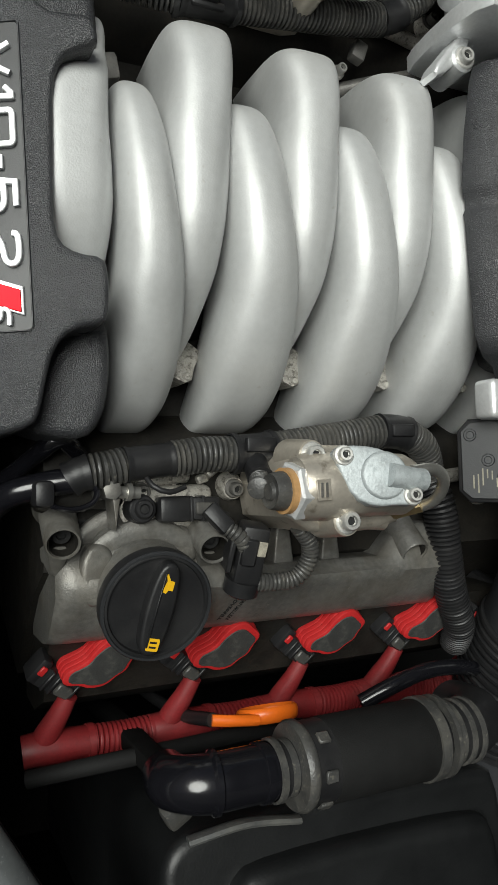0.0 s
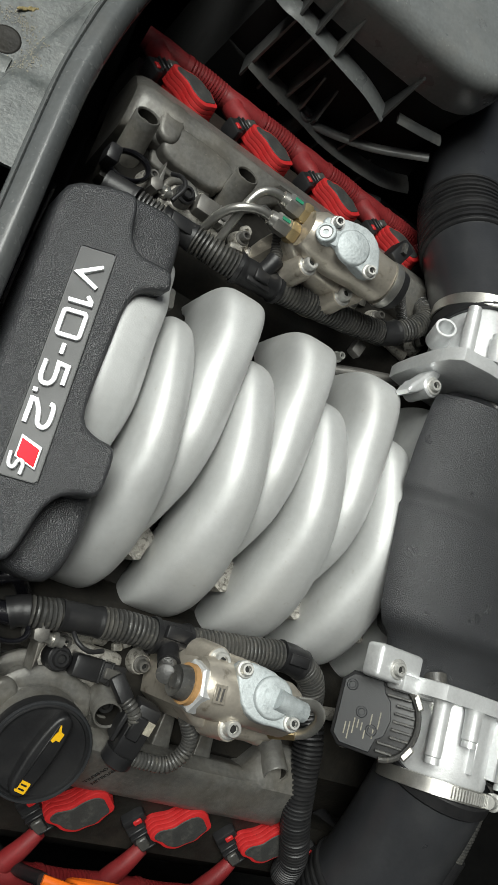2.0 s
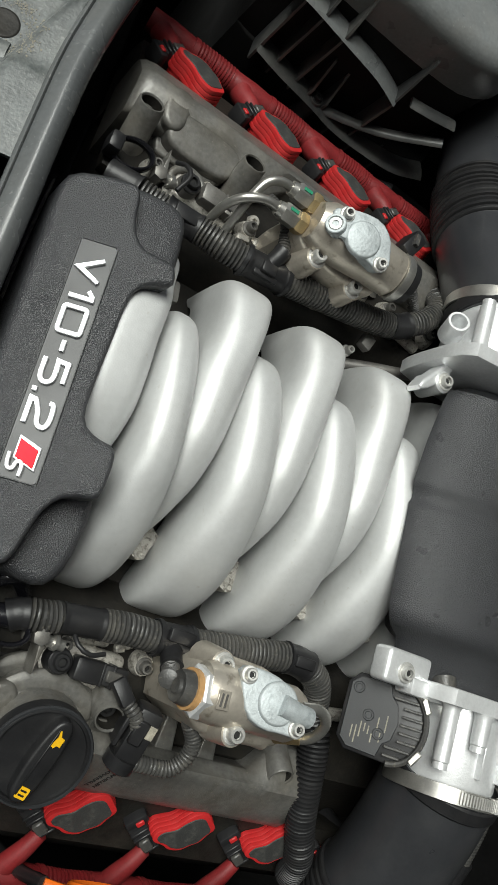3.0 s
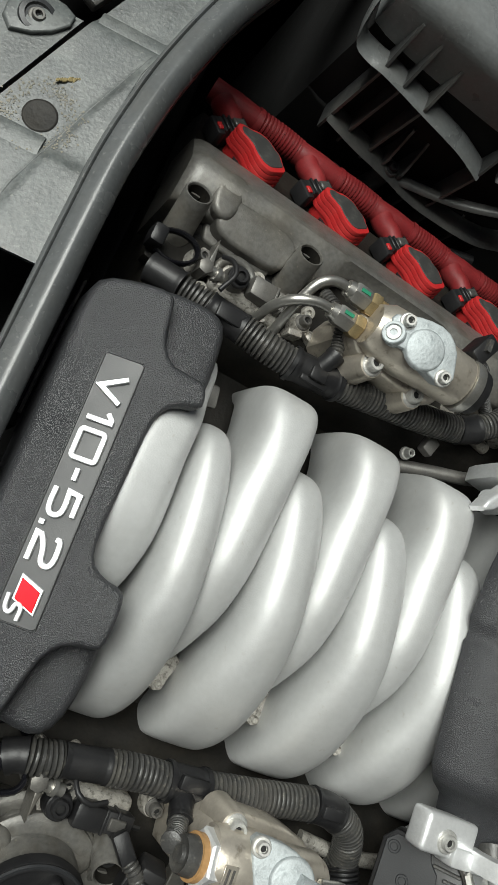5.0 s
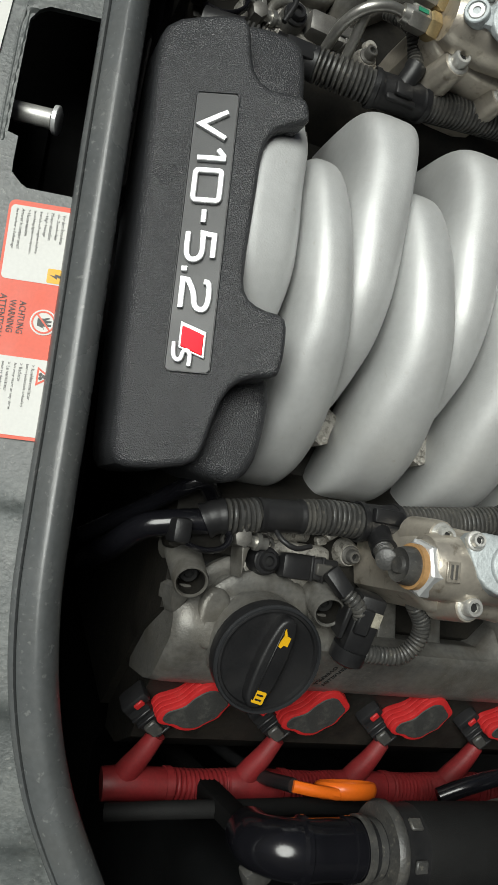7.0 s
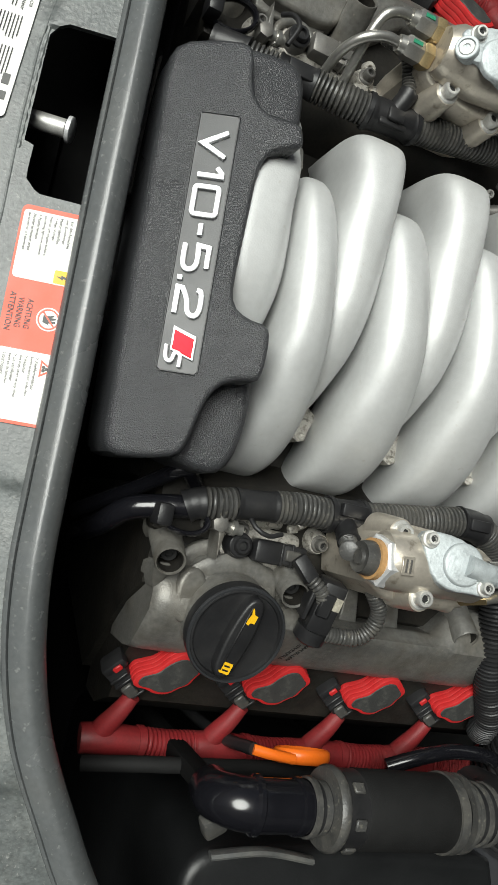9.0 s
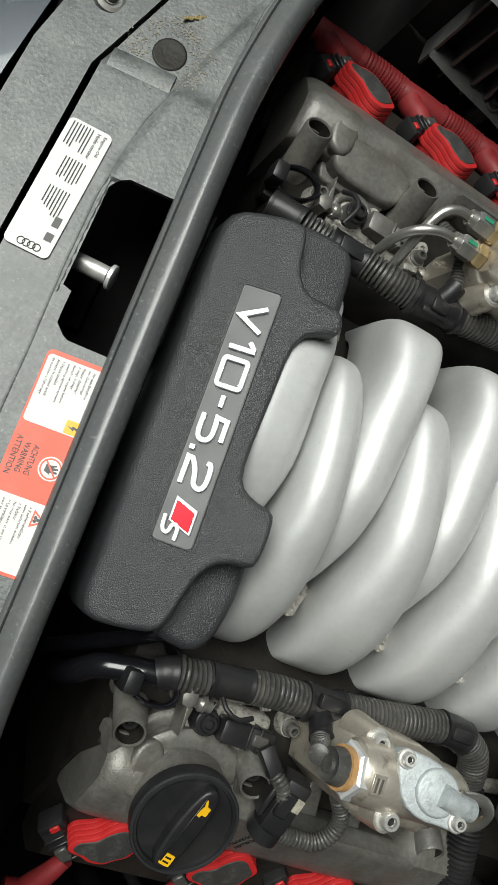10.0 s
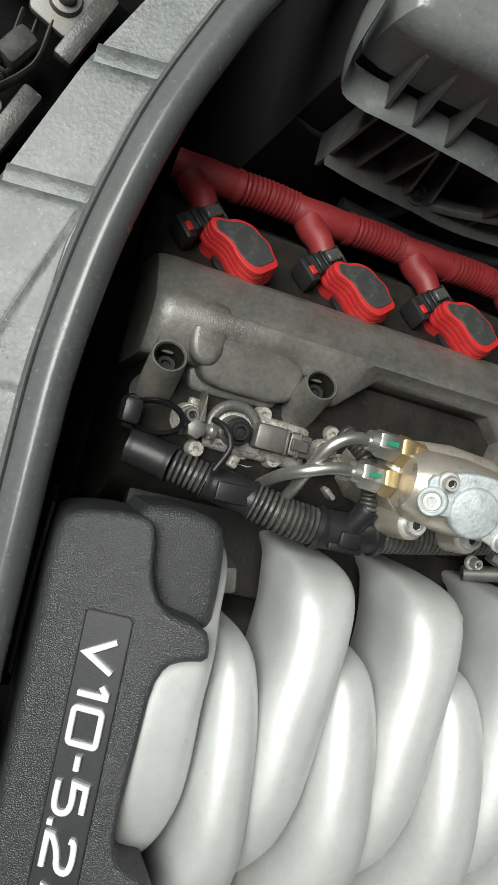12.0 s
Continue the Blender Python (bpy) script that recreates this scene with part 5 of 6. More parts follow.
        part("lock_tab", box((0.004, 0.010, 0.004), Matrix.Translation(V(0.051, 0.032, 0.0445))), M_rubber, pc)
    return e


fuel_pump((0.0575, -0.1910, 0.061), True)
fuel_pump((0.0375, 0.1775, 0.063), False)

# far pump's two steel fuel pipes with brass nuts
for pts, nut in ((((-0.066, 0.158, 0.028), (-0.0672, 0.1615, 0.042), (-0.0655, 0.1675, 0.060), (-0.0575, 0.1730, 0.0740), (-0.042, 0.1785, 0.0785), (-0.026, 0.1795, 0.0775)), (-0.026, 0.1795, 0.0775)),
                 (((-0.052, 0.150, 0.034), (-0.0535, 0.160, 0.052), (-0.0530, 0.176, 0.070), (-0.0475, 0.1915, 0.0800), (-0.036, 0.1985, 0.0825), (-0.022, 0.1995, 0.0815)), (-0.022, 0.1995, 0.0815))):
    e = thing("fuel_pipe", nut, "bent steel fuel pipe with brass union nut", "fuel pipe", "fuel pipes")
    part("pipe", tube(pts, 0.0039, 14, 0.003), M_steel, e)
    a, d = Vector(nut), Vector((1, -0.05, 0.02))
    part("collar", lathe([(-0.005, 0.0), (-0.005, 0.0062), (0.0, 0.007), (0.0, 0)], a, a + d, 20), M_steel, e)
    u = part("union", lathe([(-0.0002, 0), (-0.0002, 0.0078), (0.0015, 0.0088), (0.0135, 0.0088), (0.0145, 0.008), (0.0145, 0)], a, a + d, 6), M_steel, e, "steel hex union")
    part("paint_mark", box((0.008, 0.0028, 0.0007), Matrix.Translation(a + Vector((0.007, 0.001, 0.0082)))), M_green, u, "green paint mark")
    part("brass_nut", lathe([(0.0145, 0), (0.0145, 0.0085), (0.016, 0.0098), (0.022, 0.0098), (0.0232, 0.0088), (0.0232, 0.0072), (0.034, 0.0072), (0.034, 0)], a, a + d, 6), M_brass, e, "yellow brass nut")
    for k in range(4):
        part("thread", lathe([(0.0240 + 0.0022 * k, 0.0070), (0.0248 + 0.0022 * k, 0.0082), (0.0256 + 0.0022 * k, 0.0070)], a, a + d, 20), M_brass, e)

e = thing("fuel_pipe", (0.11, -0.19, 0.08), "short pale steel pipe bent away from the pump", "fuel pipe", "fuel pipes")
part("pipe", tube([(0.098, -0.181, 0.112), (0.116, -0.180, 0.112), (0.128, -0.188, 0.106), (0.130, -0.200, 0.094), (0.122, -0.206, 0.080), (0.108, -0.207, 0.076)], 0.0042, 14, 0.003), M_steel, e)
part("pipe_fitting", lathe([(0, 0), (0, 0.0085), (0.02, 0.0085), (0.022, 0.006), (0.022, 0)], (0.12, -0.2, 0.09), (0.10, -0.207, 0.07), 6), M_brass, e)


# ---------------------------------------------------------------- wiring conduits
def conduit(name, label, segs, extras=(), mat=M_rubber):
    """segs: (kind, radius, points); ribbed or plain pieces of one loom."""
    e = thing(name, segs[0][2][0], label, "wiring conduit", "wiring conduits")
    for kind, r, pts in segs:
        if kind == "ribbed":
            part("ribbed_sleeve", tube(pts, ribbed(r, 0.0036, 0.0046), 20, 0.0006), mat, e)
        elif kind == "fine":
            part("ribbed_sleeve", tube(pts, ribbed(r, 0.0030, 0.0018), 16, 0.0005), mat, e)
        else:
            part("plain_sleeve", tube(pts, lambda s, t, r=r: r * (1.06 if s < 0.003 or s > t - 0.003 else 1.0), 18, 0.0015), M_black, e)
    for kind, args in extras:
        if kind == "tie":
            a, b, r = args
            part("cable_tie", lathe([(-0.002, r), (-0.0018, r + 0.0012), (0.0018, r + 0.0012), (0.002, r)], a, b, 24), M_black, e)
        if kind == "clip":
            part("tee_clip", box(args[1], Matrix.Translation(args[0]), 0.0015), M_black, e)
    return e


conduit("wiring_conduit", "dusty black ribbed wiring conduit between pump and runners", [
    ("plain", 0.0112, [(-0.102, -0.181, 0.030), (-0.096, -0.1775, 0.032), (-0.090, -0.176, 0.033)]),
    ("ribbed", 0.0118, [(-0.090, -0.176, 0.033), (-0.079, -0.1745, 0.034), (-0.068, -0.172, 0.034)]),
    ("plain", 0.0112, [(-0.068, -0.172, 0.034), (-0.05, -0.170, 0.034), (-0.036, -0.1685, 0.034)]),
    ("ribbed", 0.0122, [(-0.036, -0.1685, 0.034), (-0.015, -0.166, 0.035), (0.008, -0.1655, 0.035)]),
    ("plain", 0.0130, [(0.008, -0.1655, 0.035), (0.022, -0.1645, 0.035), (0.036, -0.163, 0.036)]),
    ("plain", 0.0085, [(0.022, -0.1645, 0.036), (0.020, -0.176, 0.046), (0.018, -0.183, 0.056)]),
    ("fine", 0.0070, [(0.018, -0.181, 0.052), (0.012, -0.187, 0.068), (0.004, -0.189, 0.080)]),
    ("ribbed", 0.0125, [(0.036, -0.163, 0.036), (0.08, -0.157, 0.038), (0.124, -0.150, 0.040)]),
    ("plain", 0.0128, [(0.124, -0.150, 0.040), (0.138, -0.150, 0.040), (0.150, -0.152, 0.040)]),
    ("ribbed", 0.0122, [(0.150, -0.152, 0.040), (0.166, -0.160, 0.036), (0.178, -0.174, 0.028), (0.184, -0.19, 0.02)]),
], [("clip", ((0.022, -0.160, 0.046), (0.022, 0.010, 0.006))), ("clip", ((0.137, -0.150, 0.050), (0.020, 0.009, 0.005))),
    ("tie", ((0.008, -0.1655, 0.035), (0.02, -0.1645, 0.035), 0.013)), ("tie", ((0.036, -0.163, 0.036), (0.05, -0.161, 0.036), 0.013))])

conduit("wiring_conduit", "glossy black ribbed hose running over the valve cover", [
    ("ribbed", 0.0135, [(0.184, -0.188, 0.022), (0.190, -0.21, 0.026), (0.197, -0.245, 0.022), (0.209, -0.275, 0.012), (0.232, -0.308, -0.006), (0.248, -0.33, -0.03)]),
], mat=M_black)

conduit("wiring_conduit", "dusty black ribbed wiring conduit beside the fuel pipes", [
    ("plain", 0.0115, [(-0.150, 0.162, 0.012), (-0.138, 0.160, 0.017), (-0.124, 0.157, 0.023)]),
    ("ribbed", 0.0105, [(-0.124, 0.157, 0.023), (-0.113, 0.155, 0.026), (-0.102, 0.1525, 0.029)]),
    ("plain", 0.0116, [(-0.102, 0.1525, 0.029), (-0.086, 0.150, 0.033), (-0.072, 0.1475, 0.037)]),
    ("ribbed", 0.0122, [(-0.072, 0.1475, 0.037), (-0.052, 0.143, 0.043), (-0.030, 0.1405, 0.047)]),
    ("plain", 0.0126, [(-0.030, 0.1405, 0.047), (-0.012, 0.1415, 0.048), (0.010, 0.144, 0.047)]),
    ("plain", 0.0075, [(-0.010, 0.144, 0.052), (-0.006, 0.154, 0.058), (-0.004, 0.160, 0.060)]),
    ("fine", 0.0058, [(-0.004, 0.158, 0.059), (-0.005, 0.172, 0.058), (-0.012, 0.188, 0.060), (-0.026, 0.204, 0.046)]),
    ("ribbed", 0.0124, [(0.010, 0.144, 0.047), (0.044, 0.1495, 0.046), (0.082, 0.156, 0.044), (0.112, 0.162, 0.042), (0.138, 0.169, 0.040)]),
    ("plain", 0.0125, [(0.138, 0.169, 0.040), (0.148, 0.173, 0.041), (0.156, 0.178, 0.042)]),
    ("ribbed", 0.0118, [(0.156, 0.178, 0.042), (0.176, 0.194, 0.044), (0.192, 0.217, 0.04), (0.20, 0.24, 0.02)]),
], [("clip", ((-0.012, 0.138, 0.058), (0.014, 0.010, 0.005))), ("clip", ((-0.012, 0.132, 0.055), (0.024, 0.005, 0.004))), ("clip", ((-0.086, 0.149, 0.043), (0.026, 0.012, 0.004))),
    ("tie", ((0.010, 0.144, 0.047), (0.034, 0.148, 0.046), 0.0130)), ("tie", ((-0.030, 0.1405, 0.047), (-0.046, 0.142, 0.044), 0.0130))])

conduit("wiring_conduit", "thin black ribbed wire sleeve from the solenoid plug", [
    ("fine", 0.0058, [(0.098, 0.206, 0.086), (0.115, 0.207, 0.078), (0.135, 0.204, 0.06), (0.16, 0.2, 0.04), (0.18, 0.195, 0.03)])])

conduit("wiring_conduit", "thin black ribbed wire loop below the fuel pump", [
    ("fine", 0.0062, [(0.017, -0.252, 0.044), (0.030, -0.2525, 0.045), (0.045, -0.251, 0.048), (0.0535, -0.241, 0.052), (0.0535, -0.228, 0.056), (0.043, -0.215, 0.060)])])


def sensor(m, o, label, long, skin=None):
    """Cam sensor with its plug on the head's ledge."""
    e = thing("cam_sensor", at(m, *o), label, "sensor", "cam sensors")
    x, y, z = o
    bolt(at(m, x, y, z + 0.006), m.to_3x3() @ Vector((0, 0, 1)), 0.0062, 0.005, e, "sensor_bolt", M_black)
    part("sensor_eye", lathe([(-0.012, 0.0105), (0.002, 0.0098), (0.005, 0.0082), (0.005, 0.0)], at(m, x, y, z), at(m, x, y, z + 1), 24), skin or M_black, e)
    part("seat_arch", tube([at(m, x + 0.0165 * math.cos(radians(a)), y + 0.0165 * math.sin(radians(a)), z - 0.0055) for a in range(10, 215, 20)], 0.0036, 10), M_mag, e, "raised cast arch round the sensor")
    part("sensor_body", box((0.022, 0.017, 0.016), m @ pose(x + 0.022, y + 0.001, z - 0.007), 0.003), skin or M_black, e)
    pl = part("plug", box((0.022 if long else 0.016, 0.015, 0.013), m @ pose(x + 0.043, y + 0.001, z - 0.006), 0.002), skin or M_black, e)
    part("plug_clip", box((0.012, 0.008, 0.003), m @ pose(x + 0.042, y + 0.001, z + 0.0065), 0.0008, 1), M_rubber, pl)
    for k in (0, 1):
        part("plug_rib", box((0.0022, 0.017, 0.0145), m @ pose(x + 0.033 + 0.0085 * k, y + 0.001, z - 0.006), 0.0006, 1), skin or M_black, pl)
    part("casting", box((0.07, 0.03, 0.02), m @ pose(x + 0.02, y, z - 0.026), 0.006, 3), M_cast, e, "dirty cast sensor seat")
    return e


sensor(FAR, (-0.088, 0.187, 0.021), "dusty grey cam sensor screwed to the cylinder head", False, M_oldsteel)
sensor(NEAR, (-0.0925, 0.2005, 0.026), "black cam sensor with its plug on the cylinder head", True)


def plug_block():
    e = thing("wire_plug", (0.018, -0.25, 0.04), "black square wire plug leaning on the valve cover", "connector")
    P = Matrix.Translation((0.0145, -0.229, 0.036)) @ Euler((radians(16), radians(-8), radians(-10))).to_matrix().to_4x4()
    part("plug_body", box((0.019, 0.040, 0.020), P, 0.003), M_black, e)
    part("plug_cap", lathe([(0, 0.0), (0, 0.0125), (0.010, 0.012), (0.012, 0.009), (0.012, 0)], P @ Vector((0.0, -0.018, 0.010)), P @ Vector((0.0, -0.030, 0.009)), 20), M_black, e)
    part("plug_latch", box((0.010, 0.018, 0.004), P @ pose(-0.003, 0.003, 0.019), 0.001, 1), M_black, e)
    part("plug_window", box((0.006, 0.010, 0.001), P @ pose(0.0055, 0.006, 0.0198), 0.0002, 1), M_stain, e, "pale label window")
    part("plug_wing", box((0.004, 0.026, 0.016), P @ pose(-0.014, 0.0, 0.004), 0.001, 1), M_black, e)
    f = thing("wire_plug", (-0.005, -0.215, 0.05), "small black wire plug beside the sensor head", "connector")
    P = Matrix.Translation((-0.010, -0.209, 0.046)) @ Euler((0, radians(-15), radians(-50))).to_matrix().to_4x4()
    part("plug_body", box((0.020, 0.011, 0.010), P, 0.002), M_black, f)
    part("wire_sleeve", tube([P @ Vector((0.008, 0, 0.005)), P @ Vector((0.02, 0.002, 0.004)), P @ Vector((0.032, 0.0, -0.004))], ribbed(0.0055, 0.003, 0.0015), 12, 0.0005), M_rubber, f)


plug_block()


def tie_loop(m, o, label, turn):
    """Black plastic ring clip with a pale sensor screw beside it."""
    e = thing("hose_clip", at(m, *o), label, "clip", "hose clips")
    x, y, z = o
    pts = [at(m, x + 0.0165 * math.cos(a), y + 0.010 * math.sin(a), z + 0.006 * math.sin(a + turn)) for a in [radians(15 * i) for i in range(25)]]
    part("ring", sweep(bmesh.new(), pts, lambda s, t: (0.0042, 0.002), 8, side=(0, 0, 1)), M_gloss, e)
    part("clip_foot", box((0.012, 0.016, 0.02), m @ pose(x - 0.016, y, z - 0.012), 0.003), M_black, e)
    part("stud", lathe([(-0.02, 0.007), (0.004, 0.0062), (0.005, 0.004), (0.005, 0)], at(m, x + 0.026, y - 0.001, z), at(m, x + 0.026, y - 0.001, z + 1), 6), M_oldsteel, e, "dull steel hex stud")
    part("pipe_stub", tube([at(m, x + 0.028, y, z - 0.002), at(m, x + 0.045, y + 0.001, z - 0.003)], 0.0042, 10), M_steel, e)
    part("stub_ring", lathe([(0, 0.0), (0, 0.006), (0.003, 0.006), (0.003, 0)], at(m, x + 0.036, y, z - 0.002), at(m, x + 0.05, y + 0.001, z - 0.003), 16), M_steel, e)
    part("base", box((0.06, 0.024, 0.02), m @ pose(x + 0.012, y, z - 0.036), 0.005), M_grimeshade, e)
    part("fin", slab([(x + 0.026, y + 0.004), (x + 0.031, y + 0.004), (x + 0.028, y + 0.024)], z + 0.003, 0.02, 0.001, m=m), M_mag, e)
    return e


tie_loop(FAR, (-0.140, 0.183, 0.020), "round black hose clip by the conduit end", 0.6)
tie_loop(NEAR, (-0.140, 0.189, 0.036), "round glossy black hose clip by the conduit end", 0.4)

# ---------------------------------------------------------------- throttle bodies
def throttle(m, x0, label, near):
    e = thing("air_throttle", at(m, x0, 0.17, 0.08), label, "throttle body", "throttle bodies")
    z = 0.085
    ax = lambda h: at(m, x0, h, z)
    out = smooth_outline([(-0.062, -0.03), (-0.055, -0.052), (0.055, -0.052), (0.062, -0.03), (0.062, 0.03), (0.052, 0.052), (-0.052, 0.052), (-0.066, 0.03)], 1)
    R = m @ Matrix.Translation((x0, 0.146, z)) @ Euler((math.pi / 2, 0, 0)).to_matrix().to_4x4()
    part("flange", slab(out, 0.013, 0.013, 0.002, 2, m=R), M_alu, e)
    part("bore", lathe([(0.0, 0.045), (0.012, 0.044), (0.06, 0.043), (0.066, 0.041), (0.066, 0.036), (0.03, 0.036), (0.03, 0)], ax(0.144), ax(0.3), 40), M_alu, e)
    for dx, dz, L in ((-0.044, 0.034, 0.05), (0.036, 0.042, 0.056), (-0.020, 0.047, 0.03), (0.05, -0.03, 0.05)):
        a, b = at(m, x0 + dx, 0.146, z + dz), at(m, x0 + dx, 0.5, z + dz)
        part("bolt_post", lathe([(0, 0), (0, 0.0085), (0.004, 0.0072), (L - 0.006, 0.0068), (L - 0.005, 0.0058), (L - 0.003, 0.0062), (L, 0.0062), (L, 0)], a, b, 20), M_alu, e)
    for dx in (-0.01, 0.018):
        part("stiffener", box((0.0022, 0.048, 0.012), m @ pose(x0 + dx, 0.172, z + 0.036), 0.0006, 1), M_alu, e)
    bx, by = (x0 - 0.090, 0.1335) if near else (x0 - 0.050, 0.117)
    if near:
        part("bracket_box", box((0.050, 0.028, 0.020), m @ pose(x0 - 0.086, 0.131, z + 0.001), 0.004, 3), M_alu, e)
        part("bracket_plate", box((0.075, 0.014, 0.02), m @ pose(x0 - 0.045, 0.142, z + 0.004), 0.003), M_alu, e)
    arm = [(x0 - 0.040, 0.137), (x0 - 0.046, 0.120), (x0 - 0.072, 0.098), (x0 - 0.078, 0.104), (x0 - 0.056, 0.129), (x0 - 0.044, 0.146)]
    if not near:
        part("bracket_arm", slab(smooth_outline(arm, 1), z + 0.008, 0.016, 0.003, 3, m=m), M_alu, e)
        part("arm_boss", lathe([(-0.02, 0.0105), (0.008, 0.010), (0.0095, 0.0085), (0.0095, 0)], at(m, bx, by, z), at(m, bx, by, z + 1), 24), M_alu, e)
    bolt(at(m, bx, by, z + (0.022 if near else 0.010)), (-0.15, 0, 1), 0.0058, 0.005, e, "flange_bolt")
    cl = part("hose_clamp", lathe([(0.060, 0.0475), (0.0605, 0.049), (0.072, 0.049), (0.0725, 0.0475)], ax(0.146), ax(0.3), 48), M_steel, e, "bright steel worm-drive clamp")
    for k in range(16):
        w = radians(62 + 3.1 * k)
        p = at(m, x0 - 0.0496 * math.cos(w), 0.212, z + 0.0496 * math.sin(w))
        part("clamp_tooth", box((0.0014, 0.009, 0.0012), Matrix.Translation(p) @ Euler((0, (math.pi / 2 - w) * -1, 0)).to_matrix().to_4x4()), M_bolt, cl)
    w = radians(116)
    p = at(m, x0 - 0.051 * math.cos(w), 0.212, z + 0.051 * math.sin(w))
    part("clamp_screw", lathe([(0, 0), (0, 0.0055), (0.014, 0.0055), (0.015, 0.0075), (0.021, 0.0075), (0.021, 0)], p - Vector((0.008, 0, -0.003)), p + Vector((0.02, 0, -0.010)), 14), M_bolt, cl)
    if not near:
        a, b = at(m, x0 - 0.050, 0.166, z + 0.0), at(m, x0 - 0.062, 0.170, z + 0.022)
        part("spigot", lathe([(0, 0.0110), (0.024, 0.0102), (0.0245, 0.0098), (0.0245, 0.0078), (0.006, 0.0075), (0.006, 0)], a, b, 28), M_alu, e, "hollow aluminium spigot")
    return e


throttle(FAR, 0.222, "cast aluminium throttle body with a hollow spigot", False)
throttle(Matrix.Diagonal((1, -1, 1, 1)), 0.285, "cast aluminium throttle body beside the black actuator", True)


def actuator():
    """Throttle motor: a tilted black cap, straight on one side and round and ribbed on the other."""
    e = thing("throttle_actuator", (0.195, -0.175, 0.08), "dusty black throttle actuator with a ribbed round cap", "actuator")
    d, y = Vector((0.66, 0, 0.75)).normalized(), Vector((0, 1, 0))
    n = d.cross(y)
    n = n if n.x < 0 else -n
    P = Matrix((d, n.cross(d), n)).transposed().to_4x4()
    P.translation = Vector((0.202, -0.1735, 0.085))
    P = P @ Matrix.Diagonal((0.82, 1, 1, 1))
    arc = [(0.012 + 0.032 * math.cos(radians(a)), 0.032 * math.sin(radians(a))) for a in range(90, -91, -12)]
    out = arc + [(-0.030, -0.031), (-0.040, -0.022), (-0.040, 0.022), (-0.030, 0.031)]
    part("cap", slab(out, 0.0, 0.022, 0.002, 2, m=P), M_black, e)
    part("housing", slab([(x * 0.95, yy * 0.95) for x, yy in out], -0.02, 0.03, 0.002, 2, m=P), M_alu, e, "aluminium motor housing")
    plate = [(-0.036, -0.022), (-0.028, -0.028), (0.002, -0.029), (0.006, -0.018), (0.013, -0.014), (0.017, 0.0), (0.013, 0.014), (0.006, 0.020), (0.002, 0.029), (-0.028, 0.028), (-0.036, 0.022)]
    pl = part("label_plate", slab(plate, 0.0022, 0.003, 0.0005, 1, m=P), M_plate, e, "smooth black data plate")
    rnd = random.Random(7)
    for k in range(9):
        w = rnd.uniform(0.006, 0.018)
        part("print_bar", box((0.0012, w, 0.0002), P @ pose(-0.026 + 0.004 * k, -0.012 + rnd.uniform(-0.006, 0.01), 0.0023)), M_stain, pl)
    for x, yy in ((-0.028, 0.019), (-0.013, 0.0), (0.0, -0.012)):
        part("data_dimple", lathe([(0.0022, 0.0048), (0.003, 0.0042), (0.003, 0.003), (0.0024, 0.0025), (0.0024, 0)], P @ Vector((x, yy, 0)), P @ Vector((x, yy, 1)), 18), M_plate, pl)
    for k in range(9):
        yy = -0.0255 + 0.0064 * k
        x0 = 0.008 if abs(yy) > 0.016 else 0.019
        x1 = 0.012 + math.sqrt(max(0.0, 0.0285 ** 2 - yy * yy))
        part("cap_rib", box((x1 - x0, 0.0022, 0.005), P @ pose((x0 + x1) / 2, yy, -0.001), 0.0005, 1), M_rubber, e)
    rim = [P @ Vector((0.012 + 0.0315 * math.cos(radians(a)), 0.0315 * math.sin(radians(a)), 0.002)) for a in range(88, -89, -8)]
    part("cap_rim", sweep(bmesh.new(), rim, 0.0025, 8), M_rubber, e)
    for a in (35, -38):
        c = P @ Vector((0.012 + 0.034 * math.cos(radians(a)), 0.034 * math.sin(radians(a)), -0.012))
        part("spring_clip", box((0.006, 0.013, 0.018), Matrix.Translation(c) @ P.to_3x3().to_4x4() @ Euler((0, 0, radians(a))).to_matrix().to_4x4(), 0.001, 1), M_steel, e, "pale metal retaining clip")
    return e


actuator()


